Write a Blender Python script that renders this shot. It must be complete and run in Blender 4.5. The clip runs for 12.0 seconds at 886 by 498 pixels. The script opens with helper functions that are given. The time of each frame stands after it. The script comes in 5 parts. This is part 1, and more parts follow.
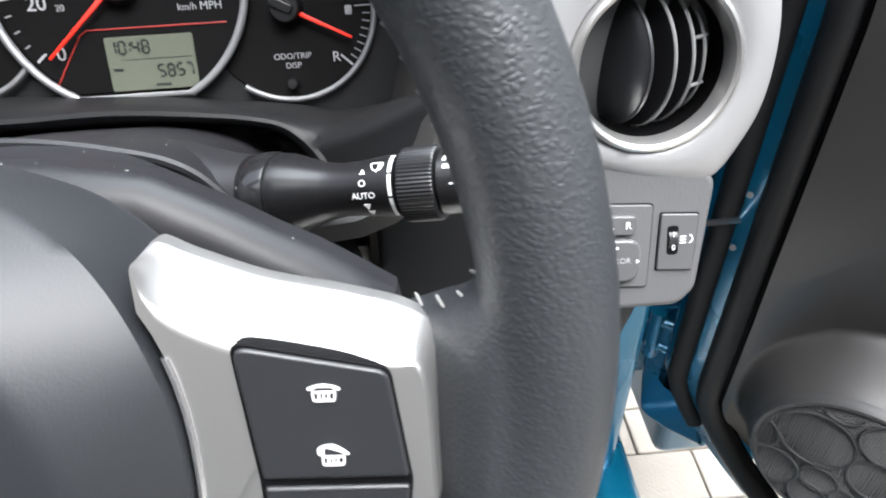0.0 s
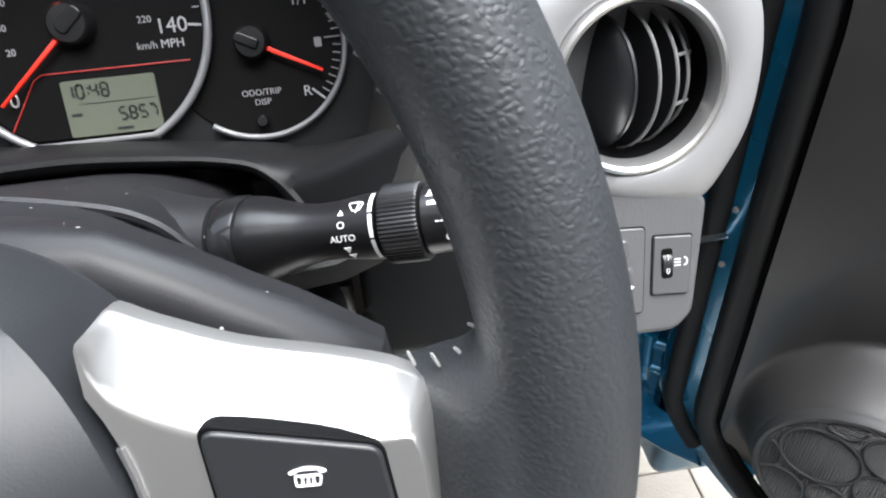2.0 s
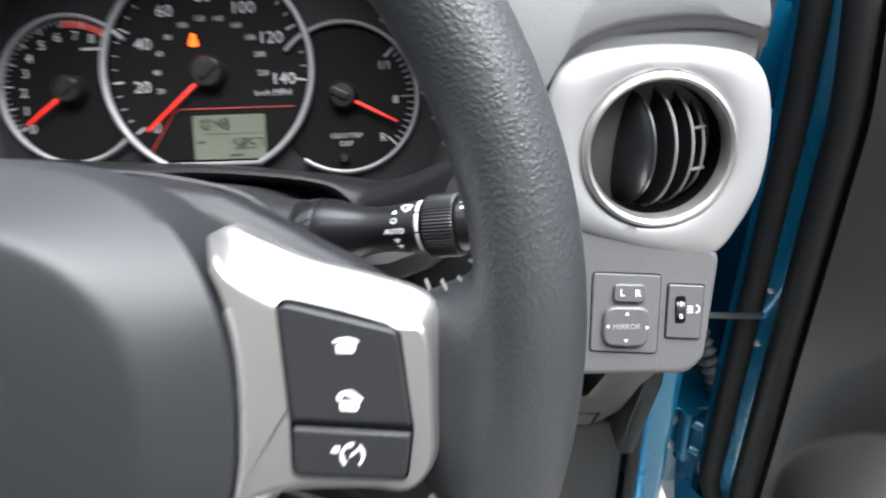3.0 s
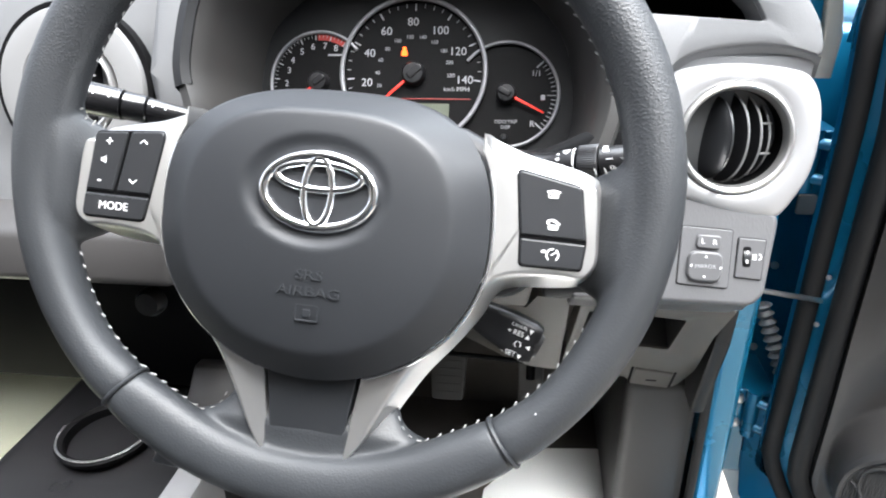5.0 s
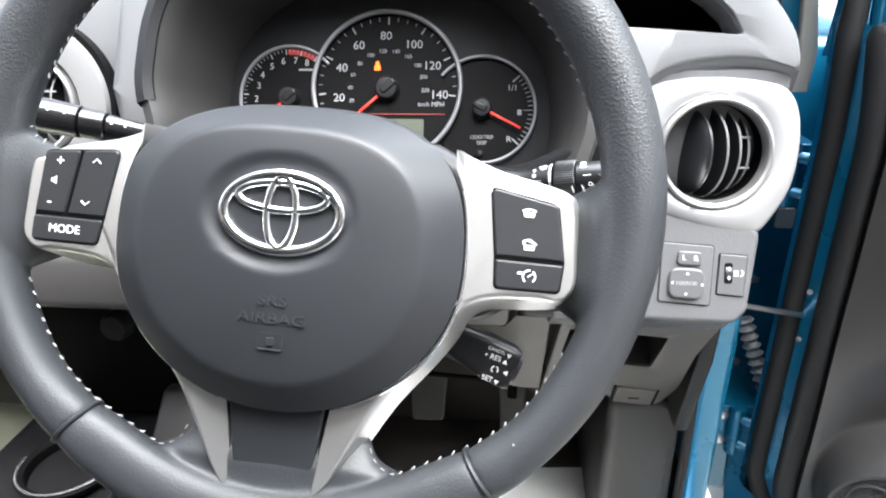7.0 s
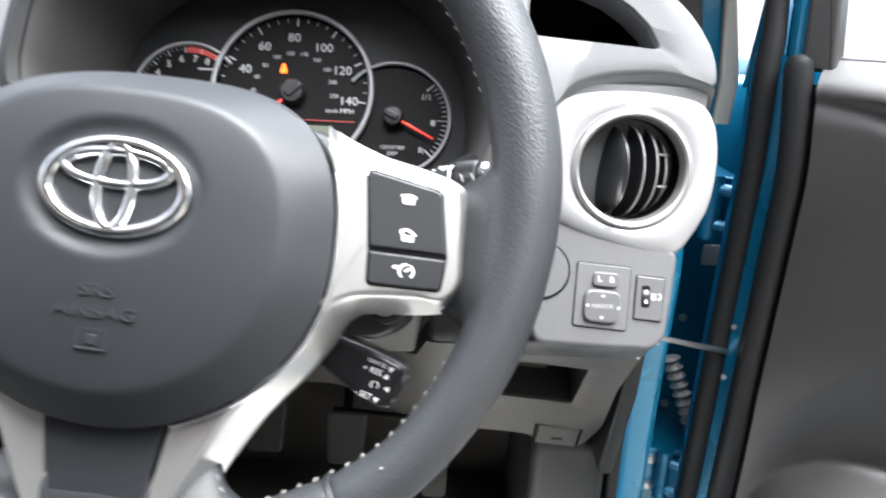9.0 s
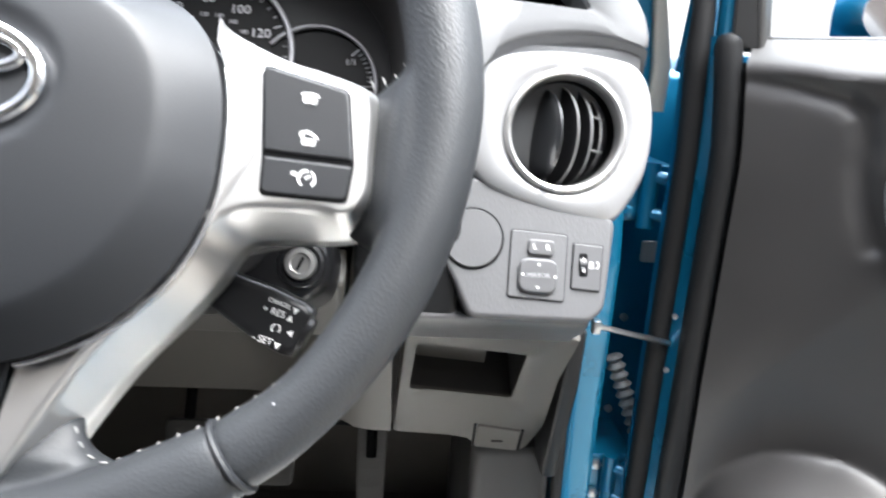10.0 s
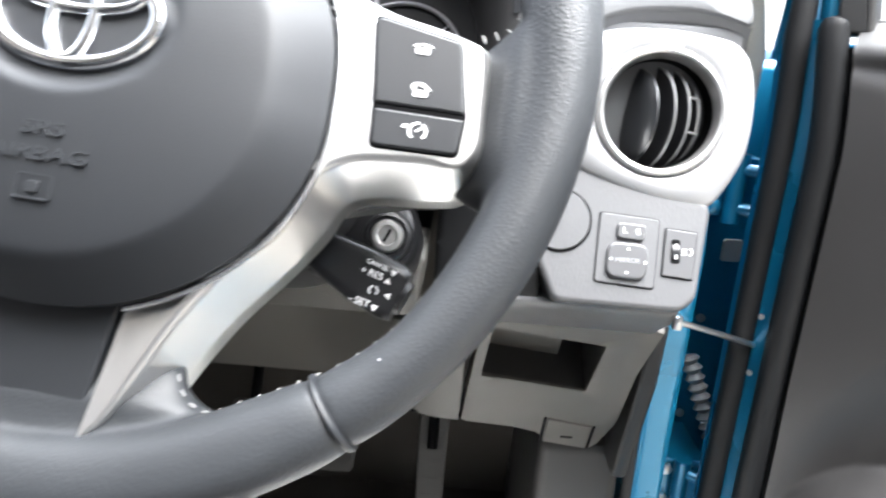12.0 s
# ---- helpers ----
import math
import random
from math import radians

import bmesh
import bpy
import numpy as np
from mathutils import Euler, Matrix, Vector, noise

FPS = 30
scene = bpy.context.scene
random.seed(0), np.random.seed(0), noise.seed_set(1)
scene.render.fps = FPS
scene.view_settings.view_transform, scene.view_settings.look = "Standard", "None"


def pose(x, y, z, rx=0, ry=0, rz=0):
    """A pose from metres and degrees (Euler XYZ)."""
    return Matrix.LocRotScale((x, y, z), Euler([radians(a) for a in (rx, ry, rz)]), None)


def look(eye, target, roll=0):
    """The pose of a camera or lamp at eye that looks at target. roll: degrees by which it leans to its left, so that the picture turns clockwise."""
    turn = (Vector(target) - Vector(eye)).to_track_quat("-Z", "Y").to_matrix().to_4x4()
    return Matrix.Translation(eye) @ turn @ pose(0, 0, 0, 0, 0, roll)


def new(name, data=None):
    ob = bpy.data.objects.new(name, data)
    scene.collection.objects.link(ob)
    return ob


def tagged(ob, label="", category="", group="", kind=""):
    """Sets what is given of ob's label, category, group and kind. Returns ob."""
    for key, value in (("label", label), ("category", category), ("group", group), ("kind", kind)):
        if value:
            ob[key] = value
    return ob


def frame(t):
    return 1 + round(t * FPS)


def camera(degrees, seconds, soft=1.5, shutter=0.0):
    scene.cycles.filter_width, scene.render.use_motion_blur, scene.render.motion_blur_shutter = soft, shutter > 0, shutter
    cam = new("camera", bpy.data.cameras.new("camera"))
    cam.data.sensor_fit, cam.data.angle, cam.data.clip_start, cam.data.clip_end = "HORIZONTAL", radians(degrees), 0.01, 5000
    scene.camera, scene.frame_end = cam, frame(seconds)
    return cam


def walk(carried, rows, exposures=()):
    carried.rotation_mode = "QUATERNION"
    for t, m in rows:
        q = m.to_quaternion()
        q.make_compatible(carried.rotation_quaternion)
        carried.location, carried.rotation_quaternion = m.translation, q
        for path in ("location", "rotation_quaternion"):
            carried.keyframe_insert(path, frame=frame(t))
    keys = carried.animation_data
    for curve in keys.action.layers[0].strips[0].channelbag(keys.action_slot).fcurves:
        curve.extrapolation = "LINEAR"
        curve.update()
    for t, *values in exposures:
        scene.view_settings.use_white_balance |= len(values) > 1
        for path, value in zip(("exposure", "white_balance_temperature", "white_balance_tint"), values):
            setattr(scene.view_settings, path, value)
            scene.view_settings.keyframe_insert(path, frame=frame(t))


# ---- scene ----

cam = camera(68.8, 12.0, soft=2.0, shutter=0.8)
# seconds, eye in metres, turn in degrees
ROWS = [
    (0.0, 0.1440, -0.0982, 1.0704, 50.14, 2.04, -4.64),
    (0.5, 0.1336, -0.0836, 1.0661, 49.43, 1.91, -7.13),
    (1.0, 0.1340, -0.0764, 1.0656, 49.73, 2.50, -8.34),
    (1.5, 0.1383, -0.0763, 1.0623, 50.78, 2.68, -8.29),
    (2.0, 0.1431, -0.0822, 1.0642, 52.26, 3.35, -7.83),
    (2.5, 0.1464, -0.1007, 1.0621, 55.35, 2.76, -5.74),
    (3.0, 0.1517, -0.1485, 1.0655, 60.71, 1.98, 0.13),
    (3.5, 0.1479, -0.2193, 1.0746, 63.40, 1.48, 5.42),
    (3.7, 0.1482, -0.2532, 1.0805, 64.78, 1.41, 7.88),
    (5.3, 0.1040, -0.3224, 1.0734, 64.61, 1.01, 7.14),
    (5.5, 0.1040, -0.3198, 1.0727, 65.19, 0.99, 6.81),
    (6.0, 0.1062, -0.3165, 1.0732, 65.58, 1.28, 6.68),
    (6.5, 0.1088, -0.3086, 1.0724, 65.28, 1.20, 6.08),
    (8.3, 0.1236, -0.3012, 1.0643, 69.05, 0.30, 5.11),
    (8.5, 0.1274, -0.2953, 1.0566, 69.25, -0.25, 4.44),
    (9.0, 0.1439, -0.2761, 1.0318, 70.39, -2.12, 2.28),
    (9.5, 0.1571, -0.2627, 0.9979, 72.61, -3.74, 1.06),
    (10.0, 0.1602, -0.2595, 0.9722, 74.34, -3.09, -2.36),
    (10.5, 0.1604, -0.2364, 0.9439, 75.22, -1.35, -5.24),
    (11.0, 0.1563, -0.2374, 0.9411, 75.61, -1.56, -2.61),
    (11.5, 0.1534, -0.2414, 0.9445, 75.83, -1.97, -0.24),
    (12.0, 0.1405, -0.2539, 0.9525, 74.35, -3.83, 2.70),
]
walk(cam, [(t, pose(*row)) for t, *row in ROWS], exposures=[(0.0, 2.3), (0.5, 2.15), (2.0, 2.05), (3.0, 2.25), (3.5, 2.35), (5.3, 2.72), (8.5, 2.8), (9.0, 2.8), (10.5, 2.85), (11.5, 3.05), (12.0, 3.12)])

# ---- light: a bright overcast day ----
world = bpy.data.worlds.new("sky")
scene.world = world
world.use_nodes = True
wn = world.node_tree
wn.nodes.clear()
sky = wn.nodes.new("ShaderNodeTexSky")
sky.sky_type = "NISHITA"
sky.sun_disc = False
sky.sun_elevation, sky.sun_rotation = radians(71), radians(139)
sky.air_density, sky.dust_density = 1.0, 6.0
wash = wn.nodes.new("ShaderNodeHueSaturation")
wash.inputs["Saturation"].default_value = 0.45
wbg = wn.nodes.new("ShaderNodeBackground")
wbg.inputs["Strength"].default_value = 0.14
wout = wn.nodes.new("ShaderNodeOutputWorld")
wn.links.new(sky.outputs[0], wash.inputs["Color"])
wn.links.new(wash.outputs[0], wbg.inputs[0])
wn.links.new(wbg.outputs[0], wout.inputs[0])
sun_data = bpy.data.lights.new("sun", "SUN")
sun_data.energy, sun_data.angle, sun_data.color = 4.6, radians(95), (0.85, 0.925, 1.0)
sun = new("sun", sun_data)
sun.matrix_world = look((0.52, 0.04, 1.9), (0.0, 0.0, 0.9))


# ---- materials ----
def material(name, color, rough=0.5, metal=0.0, bump=0.0, scale=400.0, vary=0.12, coat=0.0, speck=0.0, stretch=(1, 1, 1), kind="noise", vary_scale=14.0, spec=0.5, rand=0.0):
    """A surface with colour that varies broadly, fine grain in relief and an uneven gloss."""
    m = bpy.data.materials.new(name)
    m.use_nodes = True
    n, l = m.node_tree.nodes, m.node_tree.links
    b = n["Principled BSDF"]
    b.inputs["Metallic"].default_value = metal
    b.inputs["Coat Weight"].default_value = coat
    b.inputs["Coat Roughness"].default_value = 0.08
    b.inputs["Specular IOR Level"].default_value = spec
    tc = n.new("ShaderNodeTexCoord")
    mp = n.new("ShaderNodeMapping")
    mp.inputs["Scale"].default_value = stretch
    l.new(tc.outputs["Object"], mp.inputs[0])
    broad = n.new("ShaderNodeTexNoise")
    broad.inputs["Scale"].default_value, broad.inputs["Detail"].default_value = vary_scale, 6
    l.new(mp.outputs[0], broad.inputs["Vector"])
    if kind == "leather":
        fine = n.new("ShaderNodeTexVoronoi")
        fine.feature = "SMOOTH_F1"
        fine.inputs["Smoothness"].default_value = 0.35
        warp = n.new("ShaderNodeTexNoise")
        warp.inputs["Scale"].default_value, warp.inputs["Detail"].default_value = scale * 0.35, 2
        mixv = n.new("ShaderNodeVectorMath")
        mixv.operation = "MULTIPLY_ADD"
        mixv.inputs[1].default_value = (1.6 / scale,) * 3
        l.new(mp.outputs[0], warp.inputs["Vector"])
        l.new(warp.outputs["Color"], mixv.inputs[0])
        l.new(mp.outputs[0], mixv.inputs[2])
        l.new(mixv.outputs[0], fine.inputs["Vector"])
        crease = n.new("ShaderNodeMapRange")
        crease.interpolation_type = "SMOOTHSTEP"
        crease.inputs[1].default_value, crease.inputs[2].default_value = 0.75, 0.1
        l.new(fine.outputs["Distance"], crease.inputs[0])
        patch = n.new("ShaderNodeMath")
        patch.operation = "MULTIPLY"
        l.new(crease.outputs[0], patch.inputs[0])
        l.new(broad.outputs[0], patch.inputs[1])
        # the hide is drawn smoother towards the foot of the wheel
        split = n.new("ShaderNodeSeparateXYZ")
        l.new(tc.outputs["Object"], split.inputs[0])
        drawn = n.new("ShaderNodeMapRange")
        drawn.interpolation_type = "SMOOTHSTEP"
        drawn.inputs[1].default_value, drawn.inputs[2].default_value = -0.02, 0.09
        drawn.inputs[3].default_value, drawn.inputs[4].default_value = 0.42, 1.25
        l.new(split.outputs["Y"], drawn.inputs[0])
        even = n.new("ShaderNodeMath")
        even.operation = "MULTIPLY"
        l.new(patch.outputs[0], even.inputs[0])
        l.new(drawn.outputs[0], even.inputs[1])
        height = even.outputs[0]
    else:
        fine = n.new("ShaderNodeTexNoise")
        fine.inputs["Detail"].default_value = 3
        l.new(mp.outputs[0], fine.inputs["Vector"])
        height = fine.outputs[0]
    fine.inputs["Scale"].default_value = scale
    ramp = n.new("ShaderNodeMix")
    ramp.data_type = "RGBA"
    lo, hi = [max(0.0, c * (1 - vary)) for c in color], [min(1.0, c * (1 + vary)) for c in color]
    ramp.inputs[6].default_value, ramp.inputs[7].default_value = (*lo, 1), (*hi, 1)
    l.new(broad.outputs[0], ramp.inputs[0])
    col = ramp.outputs[2]
    if rand:
        info = n.new("ShaderNodeObjectInfo")
        hsv = n.new("ShaderNodeHueSaturation")
        ma = n.new("ShaderNodeMapRange")
        ma.inputs[3].default_value, ma.inputs[4].default_value = 1 - rand, 1 + rand
        l.new(info.outputs["Random"], ma.inputs[0])
        l.new(ma.outputs[0], hsv.inputs["Value"])
        l.new(col, hsv.inputs["Color"])
        col = hsv.outputs[0]
    if speck:
        dots = n.new("ShaderNodeTexVoronoi")
        dots.inputs["Scale"].default_value = 160
        l.new(tc.outputs["Object"], dots.inputs["Vector"])
        cut = n.new("ShaderNodeMath")
        cut.operation = "LESS_THAN"
        cut.inputs[1].default_value = speck
        l.new(dots.outputs["Distance"], cut.inputs[0])
        gate = n.new("ShaderNodeTexNoise")
        gate.inputs["Scale"].default_value = 55
        l.new(tc.outputs["Object"], gate.inputs["Vector"])
        g2 = n.new("ShaderNodeMath")
        g2.operation = "GREATER_THAN"
        g2.inputs[1].default_value = 0.54
        l.new(gate.outputs[0], g2.inputs[0])
        g3 = n.new("ShaderNodeMath")
        g3.operation = "MULTIPLY"
        l.new(cut.outputs[0], g3.inputs[0])
        l.new(g2.outputs[0], g3.inputs[1])
        dm = n.new("ShaderNodeMix")
        dm.data_type = "RGBA"
        dm.inputs[7].default_value = (0.45, 0.44, 0.42, 1)
        l.new(g3.outputs[0], dm.inputs[0])
        l.new(col, dm.inputs[6])
        col = dm.outputs[2]
    l.new(col, b.inputs["Base Color"])
    rr = n.new("ShaderNodeMapRange")
    rr.inputs[3].default_value, rr.inputs[4].default_value = max(0.02, rough - 0.07), min(1, rough + 0.07)
    l.new(broad.outputs[0], rr.inputs[0])
    l.new(rr.outputs[0], b.inputs["Roughness"])
    if bump:
        bp = n.new("ShaderNodeBump")
        bp.inputs["Strength"].default_value = min(1.0, bump)
        bp.inputs["Distance"].default_value = (0.38 if kind == "leather" else 0.35) / scale
        l.new(height, bp.inputs["Height"])
        l.new(bp.outputs[0], b.inputs["Normal"])
    return m


def glow(name, color, strength):
    m = bpy.data.materials.new(name)
    m.use_nodes = True
    b = m.node_tree.nodes["Principled BSDF"]
    b.inputs["Base Color"].default_value = (*color, 1)
    b.inputs["Emission Color"].default_value = (*color, 1)
    b.inputs["Emission Strength"].default_value = strength
    return m


LEATHER = material("black_leather", (0.025, 0.0272, 0.030), 0.49, bump=0.40, scale=700, kind="leather", vary=0.2, stretch=(0.95, 1.1, 1.0), vary_scale=22, spec=0.5)
COVER = material("airbag_plastic", (0.0165, 0.018, 0.0205), 0.50, bump=0.25, scale=1500, vary=0.08, spec=0.45)
SILVER = material("satin_silver_paint", (0.60, 0.595, 0.585), 0.32, metal=0.88, bump=0.05, scale=3000, vary=0.05)
BEZEL = material("pale_silver_paint", (0.36, 0.36, 0.365), 0.40, metal=0.45, bump=0.05, scale=3000, vary=0.04)
CHROME = material("chrome", (0.85, 0.86, 0.88), 0.05, metal=1.0, vary=0.02)
SATIN = material("satin_chrome", (0.75, 0.75, 0.76), 0.2, metal=0.9, vary=0.03)
DASH = material("dash_plastic", (0.115, 0.117, 0.120), 0.5, bump=0.35, scale=900, vary=0.10)
LOWER = material("lower_dash_plastic", (0.076, 0.071, 0.063), 0.52, bump=0.35, scale=900, vary=0.10)
PANEL = material("brushed_switch_panel", (0.088, 0.088, 0.091), 0.40, bump=0.4, scale=700, stretch=(1, 1, 0.06), vary=0.12)
BLACK = material("black_plastic", (0.011, 0.011, 0.012), 0.30, bump=0.12, scale=1500, vary=0.15, spec=0.4)
DUSTY = material("dusty_black_plastic", (0.0150, 0.0150, 0.0168), 0.45, bump=0.2, scale=1400, vary=0.15, speck=0.085, spec=0.35)
HOOD = material("hood_plastic", (0.0105, 0.0108, 0.0115), 0.48, bump=0.25, scale=1100, vary=0.12, spec=0.22)
SWITCH = material("grey_switch_plastic", (0.082, 0.082, 0.085), 0.32, bump=0.08, scale=1800, vary=0.08)
# also painted into gaps and cavities, where it stands for their shade
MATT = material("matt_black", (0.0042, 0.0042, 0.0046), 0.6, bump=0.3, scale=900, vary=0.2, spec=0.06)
FACE = material("dial_face", (0.0052, 0.0050, 0.0052), 0.45, bump=0.05, scale=2000, vary=0.12, spec=0.08)
BUTTON = material("button_black", (0.019, 0.020, 0.022), 0.36, bump=0.1, scale=2000, vary=0.08)
WHITE = material("white_print", (0.80, 0.80, 0.80), 0.5, vary=0.03)
GREY_PRINT = material("grey_print", (0.27, 0.27, 0.28), 0.5, vary=0.03)
RED = material("red_print", (0.30, 0.022, 0.016), 0.5, vary=0.05)
# white print turned grey, for the dim light behind the cluster lens
DIM_PRINT = material("dim_dial_print", (0.34, 0.34, 0.35), 0.5, vary=0.03)
DIAL_RING = material("dull_dial_ring", (0.24, 0.24, 0.25), 0.48, metal=0.5, vary=0.05)
STALK = material("glossy_stalk_plastic", (0.014, 0.014, 0.015), 0.22, coat=0.4, vary=0.08)
NEEDLE = glow("needle_red", (0.80, 0.022, 0.008), 0.06)
LAMP = glow("warning_lamp", (1.0, 0.10, 0.004), 0.7)
LCD = material("lcd", (0.095, 0.105, 0.081), 0.25, vary=0.05)
LCD_INK = material("lcd_ink", (0.014, 0.016, 0.014), 0.4, vary=0.05)
BLUE = material("blue_car_paint", (0.003, 0.125, 0.235), 0.28, metal=0.45, coat=0.8, vary=0.05, vary_scale=5)
RUBBER = material("black_rubber", (0.009, 0.009, 0.0095), 0.6, bump=0.2, scale=700, vary=0.15, spec=0.25)
CARD = material("door_card_plastic", (0.034, 0.0325, 0.032), 0.40, bump=0.3, scale=800, vary=0.08, spec=0.5)
GRILLE = material("speaker_grille", (0.030, 0.030, 0.031), 0.5, bump=0.2, scale=900, vary=0.1)
CARPET = material("black_carpet", (0.050, 0.044, 0.039), 0.95, bump=1.0, scale=900, vary=0.3)
KICK = material("kick_trim_plastic", (0.030, 0.029, 0.028), 0.5, bump=0.35, scale=900, vary=0.10)
# for painted glints on the vent blades, and the shaded left vent surround
TONED_GREY = material("toned_grey_plastic", (0.17, 0.17, 0.17), 0.35, vary=0.05)
CREAMY = material("cream_seal_rubber", (0.36, 0.335, 0.29), 0.6, bump=0.2, scale=900, vary=0.06)
PAPER = material("paper", (0.82, 0.82, 0.79), 0.85, bump=0.1, scale=300, vary=0.03)
CREAM = material("cream_card", (0.70, 0.72, 0.56), 0.8, bump=0.1, scale=300, vary=0.04)
STEEL = material("zinc_steel", (0.55, 0.56, 0.57), 0.3, metal=1.0, bump=0.1, scale=600, vary=0.15)
PILLAR = material("pillar_trim", (0.30, 0.295, 0.285), 0.6, bump=0.3, scale=900, vary=0.06)
PEDAL = material("worn_pedal_rubber", (0.055, 0.053, 0.050), 0.6, bump=0.3, scale=700, vary=0.15)
THREAD = material("pale_thread", (0.30, 0.30, 0.295), 0.7, bump=0.4, scale=3000, vary=0.08)
PAVER = material("concrete_paver", (0.22, 0.20, 0.172), 0.85, bump=0.7, scale=160, vary=0.28, vary_scale=9, rand=0.14)
SAND = material("joint_sand", (0.10, 0.09, 0.075), 0.95, bump=0.6, scale=300, vary=0.2)
HEADLINE = material("headlining", (0.62, 0.61, 0.58), 0.9, bump=0.3, scale=500, vary=0.04)
BLANK_WHITE = material("blank_white_backdrop", (0.78, 0.78, 0.77), 0.8, bump=0.3, scale=60, vary=0.05, vary_scale=0.6)
BLOCKER = material("dark_light_blocker", (0.10, 0.085, 0.075), 0.9, bump=0.4, scale=40, vary=0.2, vary_scale=2)


# ---- shaping helpers ----
def part(name, bm, mat, parent=None, label="", m=None, smooth=True):
    """One mesh object from bm, under a thing or a part."""
    if m is not None:
        bm.transform(m)
    bmesh.ops.recalc_face_normals(bm, faces=bm.faces)
    me = bpy.data.meshes.new(name)
    bm.to_mesh(me)
    bm.free()
    if smooth:
        me.polygons.foreach_set("use_smooth", [True] * len(me.polygons))
        me.set_sharp_from_angle(angle=radians(38))
    me.materials.append(mat)
    ob = new(name, me)
    if smooth and any(len(p.vertices) > 8 for p in me.polygons):
        flat = ob.modifiers.new("flat_faces", "WEIGHTED_NORMAL")
        flat.keep_sharp = True
    if parent:
        ob.parent = parent
    if label:
        tagged(ob, label)
    return ob


def thing(name, label, category, m=None, group="", kind=""):
    ob = new(name)
    ob.empty_display_size = 0.02
    if m is not None:
        ob.matrix_world = m
    return tagged(ob, label, category, group, kind)


def rings(loops, cap0=True, cap1=True, closed=True):
    """A skin over loops of equally many points."""
    bm = bmesh.new()
    rows = [[bm.verts.new(p) for p in loop] for loop in loops]
    n = len(rows[0])
    for a, b in zip(rows, rows[1:]):
        for i in range(n if closed else n - 1):
            j = (i + 1) % n
            bm.faces.new((a[i], a[j], b[j], b[i]))
    if cap0:
        bm.faces.new(rows[0][::-1])
    if cap1:
        bm.faces.new(rows[-1])
    return bm


def join(*bms):
    """All meshes in one."""
    out = bms[0]
    for b in bms[1:]:
        me = bpy.data.meshes.new("joint")
        b.to_mesh(me)
        b.free()
        out.from_mesh(me)
        bpy.data.meshes.remove(me)
    return out


def fillet(pts, r, seg=5):
    """A closed outline with its corners rounded; r is one radius or one a corner."""
    out, n = [], len(pts)
    for i, p in enumerate(pts):
        p = Vector(p)
        a, b = Vector(pts[i - 1]) - p, Vector(pts[(i + 1) % n]) - p
        ri = r[i] if isinstance(r, (list, tuple)) else r
        half = a.angle(b) / 2
        if ri < 1e-6 or half > 1.55:
            out.append(p)
            continue
        cut = min(ri / math.tan(half), a.length * 0.48, b.length * 0.48)
        p0, p1 = p + a.normalized() * cut, p + b.normalized() * cut
        for k in range(seg + 1):
            t = k / seg
            out.append(p0 * (1 - t) ** 2 + p * 2 * t * (1 - t) + p1 * t * t)
    return out


def curve_closed(pts, per=6):
    """A smooth closed outline through the points."""
    out, n = [], len(pts)
    v = [Vector(p) for p in pts]
    for i in range(n):
        p0, p1, p2, p3 = v[i - 1], v[i], v[(i + 1) % n], v[(i + 2) % n]
        for k in range(per):
            t = k / per
            out.append(0.5 * (2 * p1 + (p2 - p0) * t + (2 * p0 - 5 * p1 + 4 * p2 - p3) * t * t + (3 * p1 - p0 - 3 * p2 + p3) * t ** 3))
    return out


def curve_open(pts, per=8):
    v = [Vector(p) for p in pts]
    v = [2 * v[0] - v[1]] + v + [2 * v[-1] - v[-2]]
    out = []
    for i in range(1, len(v) - 2):
        p0, p1, p2, p3 = v[i - 1], v[i], v[i + 1], v[i + 2]
        for k in range(per):
            t = k / per
            out.append(0.5 * (2 * p1 + (p2 - p0) * t + (2 * p0 - 5 * p1 + 4 * p2 - p3) * t * t + (3 * p1 - p0 - 3 * p2 + p3) * t ** 3))
    return out + [v[-2]]


def inset(pts, d):
    """The outline moved inwards by d, which is one length or one a point."""
    n = len(pts)
    area = sum(pts[i - 1][0] * pts[i][1] - pts[i][0] * pts[i - 1][1] for i in range(n))
    s = 1 if area > 0 else -1
    out = []
    for i in range(n):
        a, b = Vector(pts[i][:2]) - Vector(pts[i - 1][:2]), Vector(pts[(i + 1) % n][:2]) - Vector(pts[i][:2])
        if a.length < 1e-9:
            a = b
        if b.length < 1e-9:
            b = a
        t = (a.normalized() + b.normalized())
        t = t.normalized() if t.length > 1e-6 else a.normalized()
        nrm = Vector((-t.y, t.x)) * s
        out.append(Vector(pts[i][:2]) + nrm * (d[i] if isinstance(d, (list, tuple)) else d))
    return out


def pad(outline, z0, z1, r=0.001, steps=3, foot=0.0):
    """A slab with the outline in x and y, from z0 to z1, its upper edge rounded by r."""
    loops = [[(p[0], p[1], z0) for p in (inset(outline, -foot) if foot else outline)]]
    for k in range(steps + 1):
        a = k / steps * math.pi / 2
        loops.append([(p[0], p[1], z1 - r + r * math.sin(a)) for p in inset(outline, r * (1 - math.cos(a)))])
    return rings(loops)


def box_outline(x0, x1, y0, y1, r=0.002, seg=4):
    return fillet([(x0, y0), (x1, y0), (x1, y1), (x0, y1)], r, seg)


def ellipse(cx, cy, a, b, n=48, a0=0.0, a1=360.0):
    full = abs(a1 - a0) >= 360
    return [(cx + a * math.cos(radians(a0 + (a1 - a0) * k / (n if full else n - 1))), cy + b * math.sin(radians(a0 + (a1 - a0) * k / (n if full else n - 1)))) for k in range(n)]


